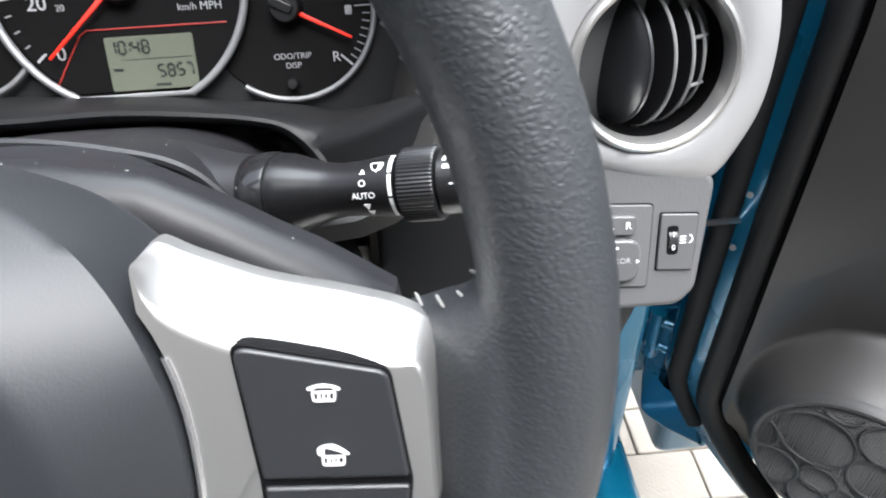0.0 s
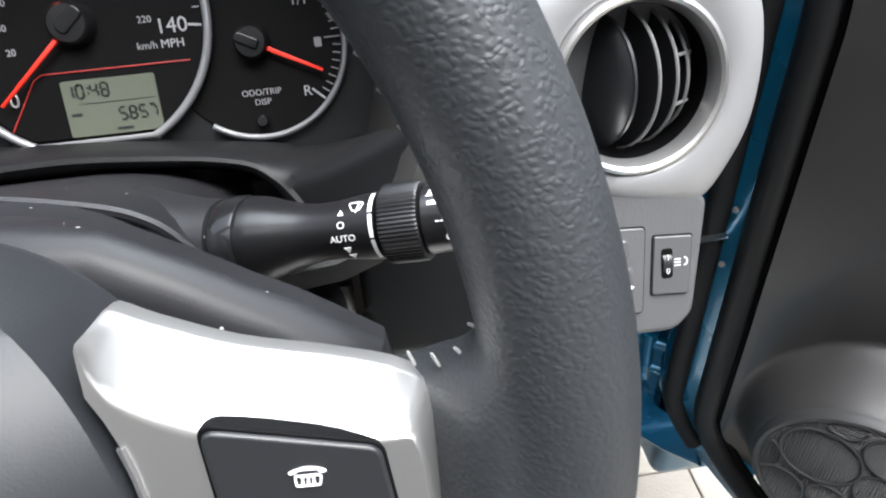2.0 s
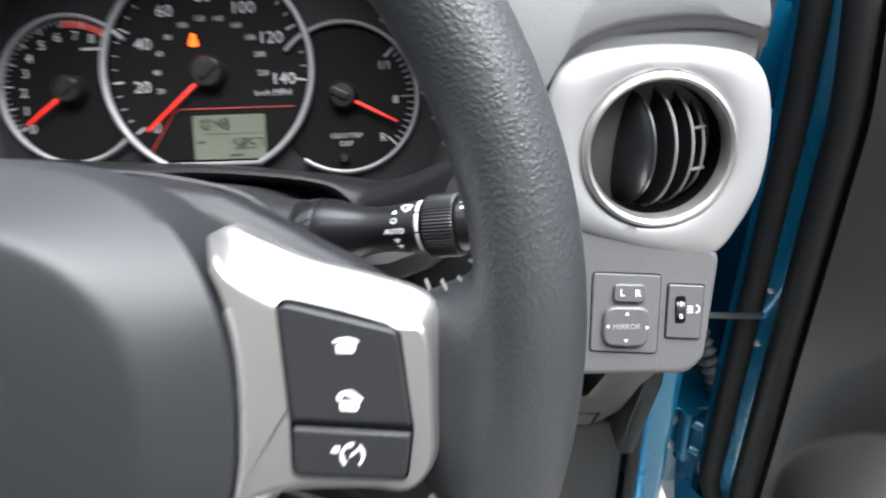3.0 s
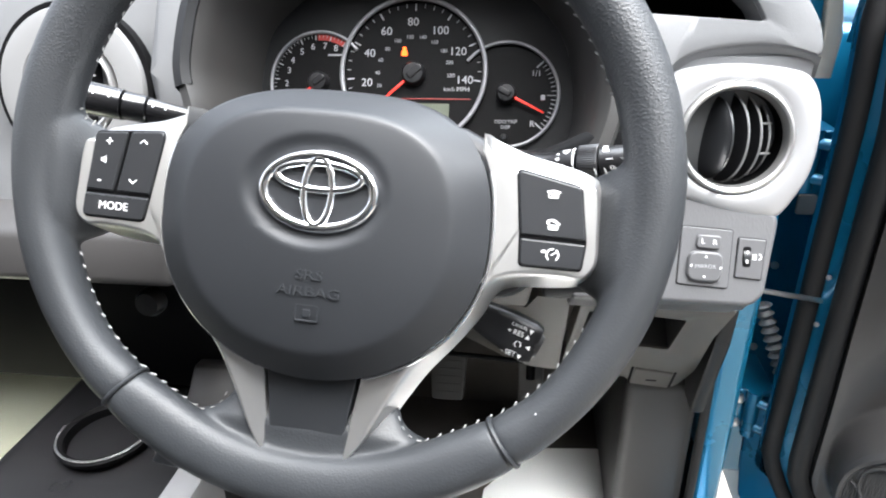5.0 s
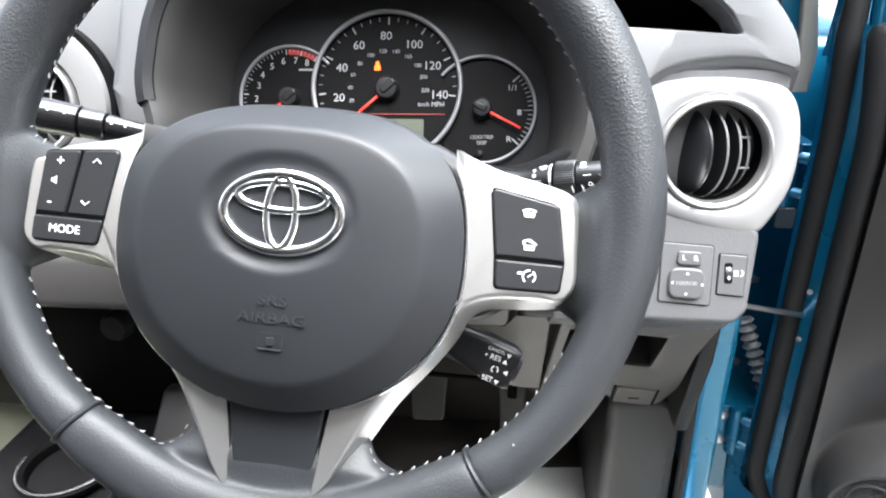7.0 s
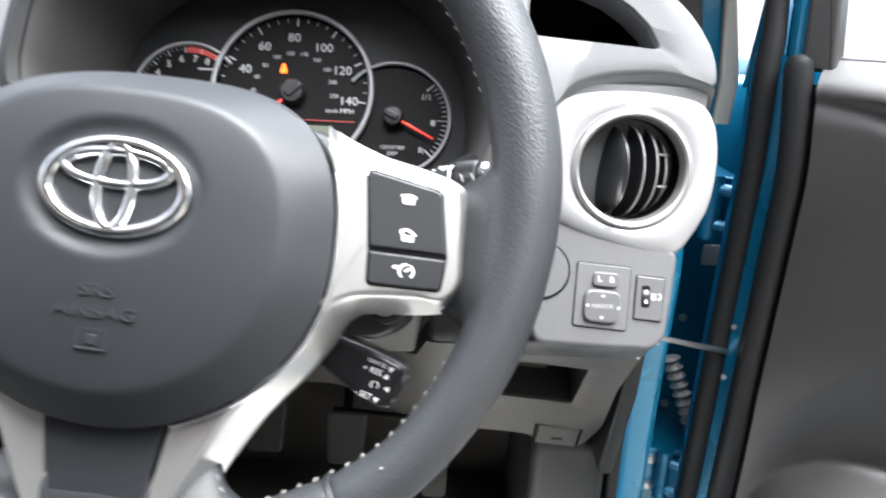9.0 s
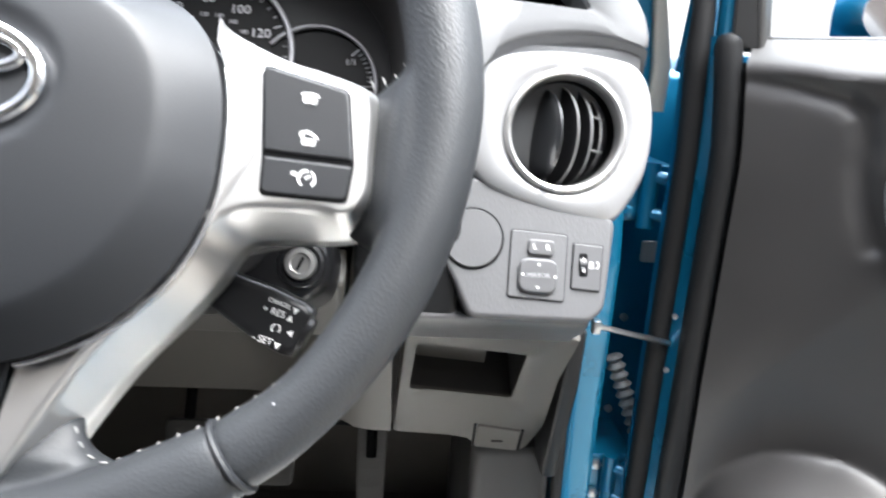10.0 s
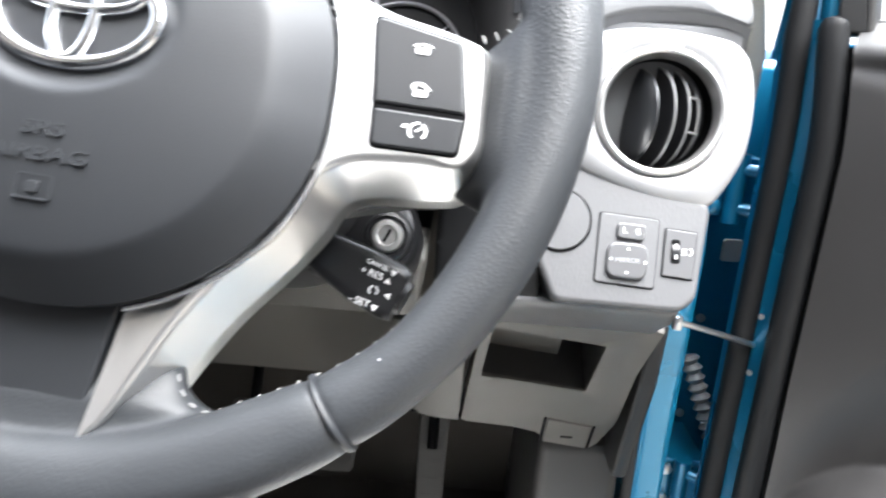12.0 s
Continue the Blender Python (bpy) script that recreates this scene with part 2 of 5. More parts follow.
def band(cx, cy, r0, r1, a0, a1, z0, z1, n=40):
    """A flat arc between two radii."""
    o = ellipse(cx, cy, r1, r1, n, a0, a1)
    i = ellipse(cx, cy, r0, r0, n, a0, a1)
    loop = lambda k: [(*i[k], z0), (*o[k], z0), (*o[k], z1), (*i[k], z1)]
    full = abs(a1 - a0) >= 360
    loops = [loop(k) for k in range(n)]
    if full:
        loops.append(loops[0])
    return rings(loops, not full, not full)


def tube(path, radius, n=10, caps=True):
    """A round bar along a path; radius is one number or one a point."""
    path = [Vector(p) for p in path]
    loops, up = [], Vector((0.123, 0.31, 0.94)).normalized()
    for i, p in enumerate(path):
        d = (path[min(i + 1, len(path) - 1)] - path[max(i - 1, 0)]).normalized()
        side = d.cross(up)
        side = side.normalized() if side.length > 1e-4 else Vector((1, 0, 0))
        top = side.cross(d)
        r = radius[i] if isinstance(radius, (list, tuple)) else radius
        loops.append([p + side * r * math.cos(2 * math.pi * k / n) + top * r * math.sin(2 * math.pi * k / n) for k in range(n)])
    return rings(loops, caps, caps)


def lathe(profile, n=32, caps=True):
    """A turned body round z from (radius, z) pairs."""
    return rings([[(r * math.cos(2 * math.pi * k / n), r * math.sin(2 * math.pi * k / n), z) for k in range(n)] for r, z in profile], caps, caps)


def ring_loop(outline, section, z=0.0):
    """A bar with the given section (outward, up) round a closed flat outline."""
    n = len(outline)
    cols = [inset(outline, -o) for o, _ in section]
    loops = [[(cols[j][i][0], cols[j][i][1], z + section[j][1]) for j in range(len(section))] for i in range(n)]
    return rings(loops + loops[:1], False, False)


def round_section(w, h, n=10):
    return [(w * math.cos(2 * math.pi * k / n), h * math.sin(2 * math.pi * k / n)) for k in range(n)]


def prism_x(profile, x0, x1, r=0.006, seg=3):
    """A body with a side profile (y, z), from x0 to x1, all its edges rounded."""
    bm = rings([[(x0, y, z) for y, z in profile], [(x1, y, z) for y, z in profile]])
    if r:
        bmesh.ops.bevel(bm, geom=bm.edges[:], offset=r, segments=seg, affect="EDGES", profile=0.5)
    return bm


def block(x0, x1, y0, y1, z0, z1, r=0.003, seg=2):
    return prism_x([(y0, z0), (y1, z0), (y1, z1), (y0, z1)], x0, x1, r, seg)


LETTERS = {}


def words(text, size, m, mat, parent, name="lettering", thick=0.00012, align="CENTER", squash=1.0):
    """Raised print, in the built-in font."""
    key = (text, align)
    if key not in LETTERS:
        cu = bpy.data.curves.new("letters", "FONT")
        cu.body, cu.size, cu.align_x, cu.align_y, cu.extrude = text, 1.0, align, "CENTER", 0.02
        cu.resolution_u = 3
        ob = bpy.data.objects.new("letters", cu)
        scene.collection.objects.link(ob)
        LETTERS[key] = bpy.data.meshes.new_from_object(ob.evaluated_get(bpy.context.evaluated_depsgraph_get()))
        bpy.data.objects.remove(ob)
        bpy.data.curves.remove(cu)
    bm = bmesh.new()
    bm.from_mesh(LETTERS[key])
    bm.transform(m @ Matrix.Diagonal((size * squash, size, thick / 0.02, 1)))
    return part(name, bm, mat, parent, smooth=False)


def at(x, y, z=0.0, turn=0.0):
    return Matrix.Translation((x, y, z)) @ Matrix.Rotation(radians(turn), 4, "Z")


def frame_of(origin, xaxis, yaxis):
    x = Vector(xaxis).normalized()
    z = x.cross(Vector(yaxis)).normalized()
    y = z.cross(x)
    return Matrix(((x.x, y.x, z.x, origin[0]), (x.y, y.y, z.y, origin[1]), (x.z, y.z, z.z, origin[2]), (0, 0, 0, 1)))


def side_frame(y0, z0, slope, x0=0.0):
    """A frame on a surface that faces the driver: x to the right, y up along it, z towards the driver. slope: y gained per metre of height."""
    return frame_of((x0, y0, z0), (1, 0, 0), (0, slope, 1))


TILT_WHEEL = 23.2
COLUMN = frame_of((0, 0, 0.96), (1, 0, 0), (0, math.sin(radians(TILT_WHEEL)), math.cos(radians(TILT_WHEEL))))


# ---- steering wheel ----
def rim_radius(a):
    """The thickness of the rim by its angle, fuller at the grips."""
    a = (a + 90) % 360 - 90
    d = abs(a - 90)
    keys = [(0, 0.0150), (40, 0.0165), (80, 0.0164), (105, 0.0150), (140, 0.0132), (180, 0.0130)]
    for (a0, r0), (a1, r1) in zip(keys, keys[1:]):
        if d <= a1:
            t = (d - a0) / (a1 - a0)
            t = t * t * (3 - 2 * t)
            return r0 + (r1 - r0) * t
    return keys[-1][1]


RIM_R = 0.1705


def rim_point(a, phi, grow=0.0):
    r = rim_radius(a) + grow
    d = abs((a + 90) % 360 - 180)
    flare = min(1.0, max(0.0, (d - 126) / 26))
    inner = 1 + 0.62 * flare * flare * (3 - 2 * flare) if math.cos(phi) < 0 else 1.0
    c = RIM_R + 0.94 * r * inner * math.cos(phi)
    return (c * math.cos(radians(a)), c * math.sin(radians(a)), 1.06 * r * math.sin(phi))


def rim_arc(a0, a1, n, ends=0.0008):
    loops = []
    for k in range(n + 1):
        a = a0 + (a1 - a0) * k / n
        edge = min(k, n - k)
        g = -ends * (1 if edge == 0 else 0.35 if edge == 1 else 0)
        loops.append([rim_point(a, 2 * math.pi * j / 28, g) for j in range(28)])
    return rings(loops)


def web(sections):
    """A leather bridge through sections (along, from, to, middle, half thickness)."""
    loops = []
    for s, lo, hi, zc, zh in sections:
        c, h = (lo + hi) / 2, (hi - lo) / 2
        loop = []
        for k in range(32):
            t = 2 * math.pi * k / 32
            ct, st = math.cos(t), math.sin(t)
            loop.append((s, c + h * math.copysign(abs(ct) ** 0.6, ct), zc + zh * math.copysign(abs(st) ** 0.75, st)))
        loops.append(loop)
    return rings(loops)


def cover_point(t, grow=0.0, e=1.0):
    """A point of the cover's outline by its angle; squarer above, rounder below."""
    c, s = math.cos(radians(t)), math.sin(radians(t))
    k = 2 / 2.75 if s > 0 else 1.0
    return (e * (0.0895 + grow) * math.copysign(abs(c) ** k, c), -0.028 + e * ((0.078 if s > 0 else 0.0795) + grow) * math.copysign(abs(s) ** k, s))


def cover_edge(y):
    """How far forward the cover's edge stands."""
    t = min(1.0, max(0.0, (y - 0.005) / 0.045))
    return 0.0095 - 0.020 * t * t


def dome_height(x, y):
    v = (y + 0.028) / (0.078 if y > -0.028 else 0.0795)
    n = 2.75 if y > -0.028 else 2.0
    e = (abs(x / 0.0895) ** n + abs(v) ** n) ** (1 / n)
    lip = cover_edge(-0.028 + (y + 0.028) / max(e, 0.5))
    if e > 0.79:
        t = min(1.0, (e - 0.79) / 0.21)
        z = 0.0222 - (0.0222 - lip) * t ** 1.1
    else:
        z = 0.0222 + 0.0050 * (1 - (e / 0.79) ** 2) ** 0.9
    d = math.sqrt((x / 0.040) ** 2 + ((y + 0.0075) / 0.030) ** 2)
    if d < 1.0:
        t = min(1.0, (1 - d) / 0.22)
        z -= 0.0028 * t * t * (3 - 2 * t)
    return z


def make_wheel():
    w = thing("steering_wheel", "black leather steering wheel with satin silver spokes", "steering wheel", COLUMN @ at(0.002, 0, 0, -4.2))
    for a in (-50, 230):
        part("seam_ring", rings([[rim_point(a + da, 2 * math.pi * j / 28, g) for j in range(28)] for da, g in ((-0.5, -0.001), (-0.35, 0.0004), (0, 0.0008), (0.35, 0.0004), (0.5, -0.001))], False, False), COVER, w)
    right = [(0.136, -0.0420, 0.0140, -0.019, 0.008), (0.1425, -0.0460, 0.0165, -0.0165, 0.0105), (0.1470, -0.0485, 0.0195, -0.0125, 0.0130), (0.1505, -0.0510, 0.0215, -0.0085, 0.0148), (0.1540, -0.0530, 0.0245, -0.0045, 0.0146),
             (0.157, -0.0585, 0.036, -0.003, 0.0142), (0.1615, -0.0720, 0.049, -0.0015, 0.0140), (0.166, -0.074, 0.053, -0.0005, 0.0125), (0.170, -0.064, 0.050, 0, 0.008)]
    rim = part("rim", join(rim_arc(-50, 230, 150), web(right), web([(-s, lo, hi, zc, zh) for s, lo, hi, zc, zh in right])), LEATHER, w, "grained black leather rim")
    low = [(-0.120, -0.044, 0.044, -0.022, 0.006), (-0.1245, -0.0490, 0.0490, -0.0150, 0.0080), (-0.1290, -0.0510, 0.0510, -0.0120, 0.0085), (-0.1325, -0.0545, 0.0545, -0.0105, 0.0090), (-0.1352, -0.0590, 0.0590, -0.0092, 0.0094),
           (-0.1375, -0.0660, 0.0660, -0.0085, 0.0097), (-0.1440, -0.0760, 0.0760, -0.0085, 0.0100), (-0.1530, -0.080, 0.080, -0.0072, 0.0100), (-0.1580, -0.083, 0.083, -0.0050, 0.0105), (-0.1640, -0.087, 0.087, -0.0015, 0.0090), (-0.170, -0.09, 0.09, 0, 0.006)]
    turned = web(low)
    turned.transform(Matrix(((0, 1, 0, 0), (1, 0, 0, 0), (0, 0, 1, 0), (0, 0, 0, 1))))
    bmesh.ops.reverse_faces(turned, faces=turned.faces)
    lower = part("lower_rim", join(rim_arc(230, 310, 48), turned), LEATHER, w, "smoother lower leather rim section")
    for ob in (rim, lower):
        fuse = ob.modifiers.new("fuse", "REMESH")
        fuse.mode, fuse.voxel_size, fuse.use_smooth_shade = "VOXEL", 0.0013, True
        ease = ob.modifiers.new("ease", "SMOOTH")
        ease.factor, ease.iterations = 0.5, 14
    # stitches along the inner edge
    st = bmesh.new()
    bmesh.ops.create_cube(st, size=1.0)
    bmesh.ops.bevel(st, geom=st.edges[:], offset=0.2, segments=1, affect="EDGES")
    st.transform(Matrix.Diagonal((0.0042, 0.0009, 0.0010, 1)))
    me = bpy.data.meshes.new("stitch")
    st.to_mesh(me)
    st.free()
    me.materials.append(THREAD)
    spots = []
    for a0, a1, step in ((22, 160, 2.8), (201, 244, 2.8), (296, 338, 2.8)):
        a = a0
        while a < a1:
            spots.append((a, a))
            a += step
    for a, _ in spots:
        p = Vector(rim_point(a, radians(199), 0.0))
        ob = new("stitch", me)
        ob.parent = w
        ob.matrix_basis = Matrix.Translation(p) @ Matrix.Rotation(radians(a + 90 + 28), 4, "Z")
    for s in (1, -1):
        for x, y, tz, turn in ((0.0505, -0.1262, -0.009, 62), (0.0530, -0.1312, -0.009, 48), (0.0575, -0.1348, -0.008, 22), (0.0628, -0.1362, -0.007, 0), (0.1404, 0.0186, -0.013, 65), (0.1452, 0.0192, -0.010, 60), (0.1502, 0.0208, -0.009, 45), (0.1535, 0.0262, -0.009, 25), (0.1546, 0.0325, -0.009, 10)):
            ob = new("stitch", me)
            ob.parent = w
            ob.matrix_basis = Matrix.Translation((s * x, y, tz + 0.004)) @ Matrix.Rotation(radians(s * -turn), 4, "Z") @ Matrix.Scale(0.62 if y < 0 else 0.85, 4)
    part("lint_fleck", lathe([(0.0005, -0.001), (0.00046, 0.0001), (0.0003, 0.00035), (0.0001, 0.0004)], 8), GREY_PRINT, w, "white fleck of lint", m=at(0.1226, -0.1079, 0.0143))
    # airbag cover
    loops, n = [], 96
    for e, z in ((0.94, -0.045), (1.0, -0.03)):
        loops.append([(*cover_point(360 * k / n, 0, e), z) for k in range(n)])
    for j in range(44):
        e = 1 - j / 44
        loops.append([(x, y, dome_height(x, y)) for x, y in (cover_point(360 * k / n, 0, e) for k in range(n))])
    cover = part("airbag_cover", rings(loops), COVER, w, "domed charcoal airbag cover")
    words("SRS", 0.0072, at(0.002, -0.050, dome_height(0.002, -0.05)) @ Matrix.Rotation(radians(-4), 4, "X"), COVER, cover, "embossed_lettering", 0.0005, squash=1.35)
    words("AIRBAG", 0.0072, at(0.002, -0.0585, dome_height(0.002, -0.0585)) @ Matrix.Rotation(radians(-5), 4, "X"), COVER, cover, "embossed_lettering", 0.0005, squash=1.35)
    part("embossed_box", join(ring_loop(box_outline(-0.004, 0.008, -0.0735, -0.0655, 0.001), round_section(0.0005, 0.0005, 6), dome_height(0.002, -0.069)),
                              pad(box_outline(0, 0.004, -0.0715, -0.0675, 0.001), dome_height(0, -0.069) - 0.001, dome_height(0, -0.069) + 0.0006, 0.0003)), COVER, cover)
    # badge of three crossing ovals
    bz = 0.0245
    oval = lambda a, b, cy, wd, ht: ring_loop(ellipse(0.002, cy, a, b, 72), round_section(wd, ht, 12), bz)
    badge = part("badge", oval(0.0288, 0.0184, -0.0075, 0.0029, 0.0026), CHROME, w, "chrome badge of three crossing ovals")
    part("inner_oval", oval(0.0220, 0.0068, 0.0002, 0.0022, 0.0024), CHROME, badge)
    part("upright_oval", oval(0.0072, 0.0172, -0.0075, 0.0022, 0.0025), CHROME, badge)
    # spokes: trim either side of the cover
    for s in (1, -1):
        outer = [(0.0806, 0.0331), (0.0892, 0.0300), (0.105, 0.0243), (0.124, 0.0204), (0.1390, 0.0160), (0.1456, 0.0085), (0.1484, -0.0160), (0.1484, -0.0315), (0.1412, -0.0428), (0.1270, -0.0462), (0.1040, -0.0485),
                 (0.0945, -0.0545), (0.0893, -0.0655), (0.0785, -0.0815), (0.0620, -0.1025), (0.0510, -0.1200), (0.036, -0.1455), (0.0200, -0.1565)]
        rel = [0.12, 0.8] + [1.0] * 2 + [0.7] + [0.42] * 3 + [0.6, 0.85, 0.85] + [0.85, 0.9, 0.9, 0.9, 0.8, 0.6] + [0.05]
        loops, edge = [], []
        for d, z in ((0.0, -0.034), (0.0, -0.022), (0.0008, -0.0195), (0.0046, -0.0095), (0.0086, 0.0010), (0.0102, 0.0040), (0.0114, 0.0054), (0.0135, 0.0060)):
            arc = [cover_point(-71 + (32 + 71) * k / 22, 0.0016) for k in range(23)]
            arc = [(x + 0.0012 * min(1.0, max(0.0, (y + 0.014) / 0.040)) ** 2, y) for x, y in arc]
            raw = outer + [(0.0279, -0.1060)] + arc
            q = inset(raw, [d * v for v in rel] + [0.0] * 24)
            line = [Vector(arc[-1])] + q[:18]
            fine, v = [], [2 * line[0] - line[1]] + line + [2 * line[-1] - line[-2]]
            for i in range(1, len(v) - 2):
                p0, p1, p2, p3 = v[i - 1], v[i], v[i + 1], v[i + 2]
                for k in range(4):
                    t = k / 4
                    fine.append(0.5 * (2 * p1 + (p2 - p0) * t + (2 * p0 - 5 * p1 + 4 * p2 - p3) * t * t + (3 * p1 - p0 - 3 * p2 + p3) * t ** 3))
            full = fine + [v[-2], Vector((0.0279, -0.1060))] + [Vector(p) for p in arc[:-1]]
            low = lambda p: 1.0 if p.y > -0.05 else max(0.72, 1.0 + (p.y + 0.05) * 4)
            deep = lambda p: 1.0 - 0.56 * min(1.0, max(0.0, (p.y + 0.012) / 0.02))
            lean = lambda k, p: 0.0065 * min(1.0, max(0.0, (-0.062 - p.y) / 0.03)) * (1.0 if k >= len(fine) else 0.0)
            loops.append([(s * p.x, p.y, z * low(p) - lean(k, p) * min(1.0, z / 0.006) if z > 0 else z * deep(p)) for k, p in enumerate(full)])
            edge = [(s * p[0], p[1], z * low(Vector(p)) - 0.0004) for p in arc]
        trim = part("right_spoke_trim" if s > 0 else "left_spoke_trim", rings(loops), SILVER, w, "satin silver spoke trim")
        part("bright_edge", tube(edge[:-2], 0.0011, 8), SATIN, trim, "silver edge beading")
    part("lower_insert", pad(fillet([(-0.0268, -0.098), (0.0268, -0.098), (0.0188, -0.1565), (-0.0188, -0.1565)], 0.003), -0.02, 0.0010, 0.001), COVER, w, "dark lower spoke insert")
    crown = [(0.040, 0.044), (0.0662, 0.0410), (0.0779, 0.0355), (0.0839, 0.0328), (0.0911, 0.0293), (0.0996, 0.0248), (0.1110, 0.0196), (0.1214, 0.0138), (0.1347, 0.0060)]
    shell = crown + [(0.1385, -0.010), (0.132, -0.038), (0.086, -0.052), (0.04, -0.12)]
    part("back_cover", pad([(x, y) for x, y in shell] + [(-x, y) for x, y in shell[::-1]], -0.062, -0.041, 0.011, 6), DUSTY, w, "dusty black back shell of the wheel")

    def icon(name, bm, parent, x, y, z=0.0078, size=1.0):
        return part(name, bm, WHITE, parent, m=at(x, y, z) @ Matrix.Diagonal((size, size, 1, 1)), smooth=False)

    # right switch panel
    z0, z1 = -0.001, 0.0076
    sw = part("right_switch_panel", pad(fillet([(0.0995, 0.0142), (0.1338, 0.0075), (0.1388, -0.021), (0.1378, -0.0358), (0.1052, -0.0362), (0.1042, -0.0204)], [0.003, 0.004, 0.01, 0.003, 0.003, 0.01]), -0.003, 0.0066, 0.0006), MATT, w, m=at(0, 0.0015, 0))
    up = part("phone_button", pad(fillet([(0.1003, 0.0132), (0.1333, 0.0068), (0.1380, -0.0198), (0.1051, -0.0196)], [0.0028, 0.0036, 0.001, 0.001]), z0, z1, 0.0010), BUTTON, sw, "black rocker with white phone symbols", m=at(0, 0.0015, 0))
    dn = part("cruise_button", pad(fillet([(0.1053, -0.0216), (0.1381, -0.0218), (0.1371, -0.0350), (0.1060, -0.0354)], [0.001, 0.001, 0.0028, 0.0028]), z0, z1, 0.0010), BUTTON, sw, "black button with white cruise symbol", m=at(0, 0.0015, 0))
    def phone(tip):
        """A telephone: a cradle in outline with keys, and a receiver that lies on it or is lifted by tip."""
        cradle = ring_loop(fillet([(-0.0030, -0.0028), (0.0030, -0.0028), (0.0033, 0.0), (-0.0033, 0.0)], 0.0006, 3), round_section(0.00035, 0.0002, 6), 0.0001)
        keys = [pad(box_outline(x - 0.0004, x + 0.0004, y - 0.0004, y + 0.0004, 0.0001, 1), 0, 0.0002, 0.00005, 1) for x in (-0.0014, 0.0, 0.0014) for y in (-0.0019, -0.0007)]
        receiver = pad(curve_closed([(-0.0044, 0.0006), (-0.0044, 0.0015 + tip), (0, 0.0026 + tip), (0.0044, 0.0015), (0.0044, 0.0006), (0.0028, 0.0007), (0.0023, 0.0014), (-0.0023, 0.0014 + tip), (-0.0028, 0.0008)], 3), 0, 0.0002, 0.00005, 1)
        return join(cradle, receiver, *keys)
    icon("phone_symbol", phone(0.0), up, 0.1195, 0.0040, size=0.74)
    icon("phone_symbol", phone(0.0016), up, 0.1210, -0.0120, size=0.74)
    icon("cruise_symbol", join(band(0, 0, 0.0026, 0.0034, -50, 60, 0, 0.0002, 14), band(0, 0, 0.0026, 0.0034, 85, 235, 0, 0.0002, 16), pad(fillet([(-0.0005, -0.0004), (0.0016, 0.0012), (0.0012, 0.0016), (-0.0008, 0.0001)], 0), 0, 0.0002, 0.00003, 1),
                               pad(fillet([(-0.0060, 0.0008), (-0.0036, 0.0008), (-0.0038, 0.0022), (-0.0054, 0.0020)], 0), 0, 0.0002, 0.00003, 1)), dn, 0.1222, -0.0270)
    # left switch panel
    sl = part("left_switch_panel", pad(fillet([(-0.1310, 0.0142), (-0.0890, 0.0176), (-0.0985, -0.0340), (-0.1362, -0.0340)], 0.004), -0.003, 0.0066, 0.0006), MATT, w, m=at(-0.0032, 0, 0))
    vol = part("volume_button", pad(fillet([(-0.1302, 0.0134), (-0.1112, 0.0150), (-0.1178, -0.0185), (-0.1342, -0.0185)], [0.003, 0.0015, 0.001, 0.001]), z0, z1, 0.001), BUTTON, sl, "black volume rocker", m=at(-0.0032, 0, 0))
    seek = part("seek_button", pad(fillet([(-0.1092, 0.0151), (-0.0895, 0.0168), (-0.0960, -0.0185), (-0.1158, -0.0185)], [0.0015, 0.003, 0.001, 0.001]), z0, z1, 0.001), BUTTON, sl, "black seek rocker", m=at(-0.0032, 0, 0))
    mode = part("mode_button", pad(fillet([(-0.1346, -0.0205), (-0.0964, -0.0205), (-0.0992, -0.0332), (-0.1355, -0.0332)], [0.001, 0.001, 0.003, 0.003]), z0, z1, 0.001), BUTTON, sl, "black mode button", m=at(-0.0032, 0, 0))
    words("+", 0.0080, at(-0.1250, 0.0085, 0.0077), WHITE, vol)
    words("-", 0.0090, at(-0.1294, -0.0125, 0.0077), WHITE, vol)
    icon("speaker_symbol", join(pad([(-0.0018, -0.001), (-0.0006, -0.001), (-0.0006, 0.001), (-0.0018, 0.001)], 0, 0.0002, 0.00003, 1), band(0, 0, 0.0007, 0.0011, -80, 80, 0, 0.0002, 8), pad([(-0.0006, -0.001), (0.0010, -0.0022), (0.0010, 0.0022), (-0.0006, 0.001)], 0, 0.0002, 0.00003, 1)), vol, -0.1272, -0.0015)
    chev = lambda s: tube([(-0.0022, -0.001 * s, 0), (0, 0.001 * s, 0), (0.0022, -0.001 * s, 0)], 0.00035, 6)
    icon("chevron", chev(1), seek, -0.1047, 0.0100)
    icon("chevron", chev(-1), seek, -0.1094, -0.0122)
    words("MODE", 0.0062, at(-0.1200, -0.0268, 0.0077), WHITE, mode)
    # cruise stalk, fixed to the wheel
    body = []
    for t, hw, hz in ((0.0, 0.006, 0.005), (0.25, 0.0075, 0.006), (0.45, 0.0100, 0.0075), (0.7, 0.0122, 0.009), (0.93, 0.0126, 0.009), (1.0, 0.0112, 0.0075)):
        p = Vector((0.062, -0.060, -0.046)) * (1 - t) + Vector((0.1212, -0.0838, -0.046)) * t
        o = fillet([(-hw, -hz), (hw, -hz), (hw, hz), (-hw, hz)], 0.005, 3)
        ax = Vector((0.32, 0.95, 0)).normalized()
        body.append([p + ax * q[0] + Vector((0, 0, q[1])) for q in o])
    cs = part("cruise_stalk", rings(body), BLACK, w, "glossy black cruise control stalk with white legends")
    tm = Matrix.Translation((-0.0035, -0.002, -0.0368))
    words("CANCEL", 0.0026, tm @ at(0.1138, -0.0703, 0, -15), WHITE, cs)
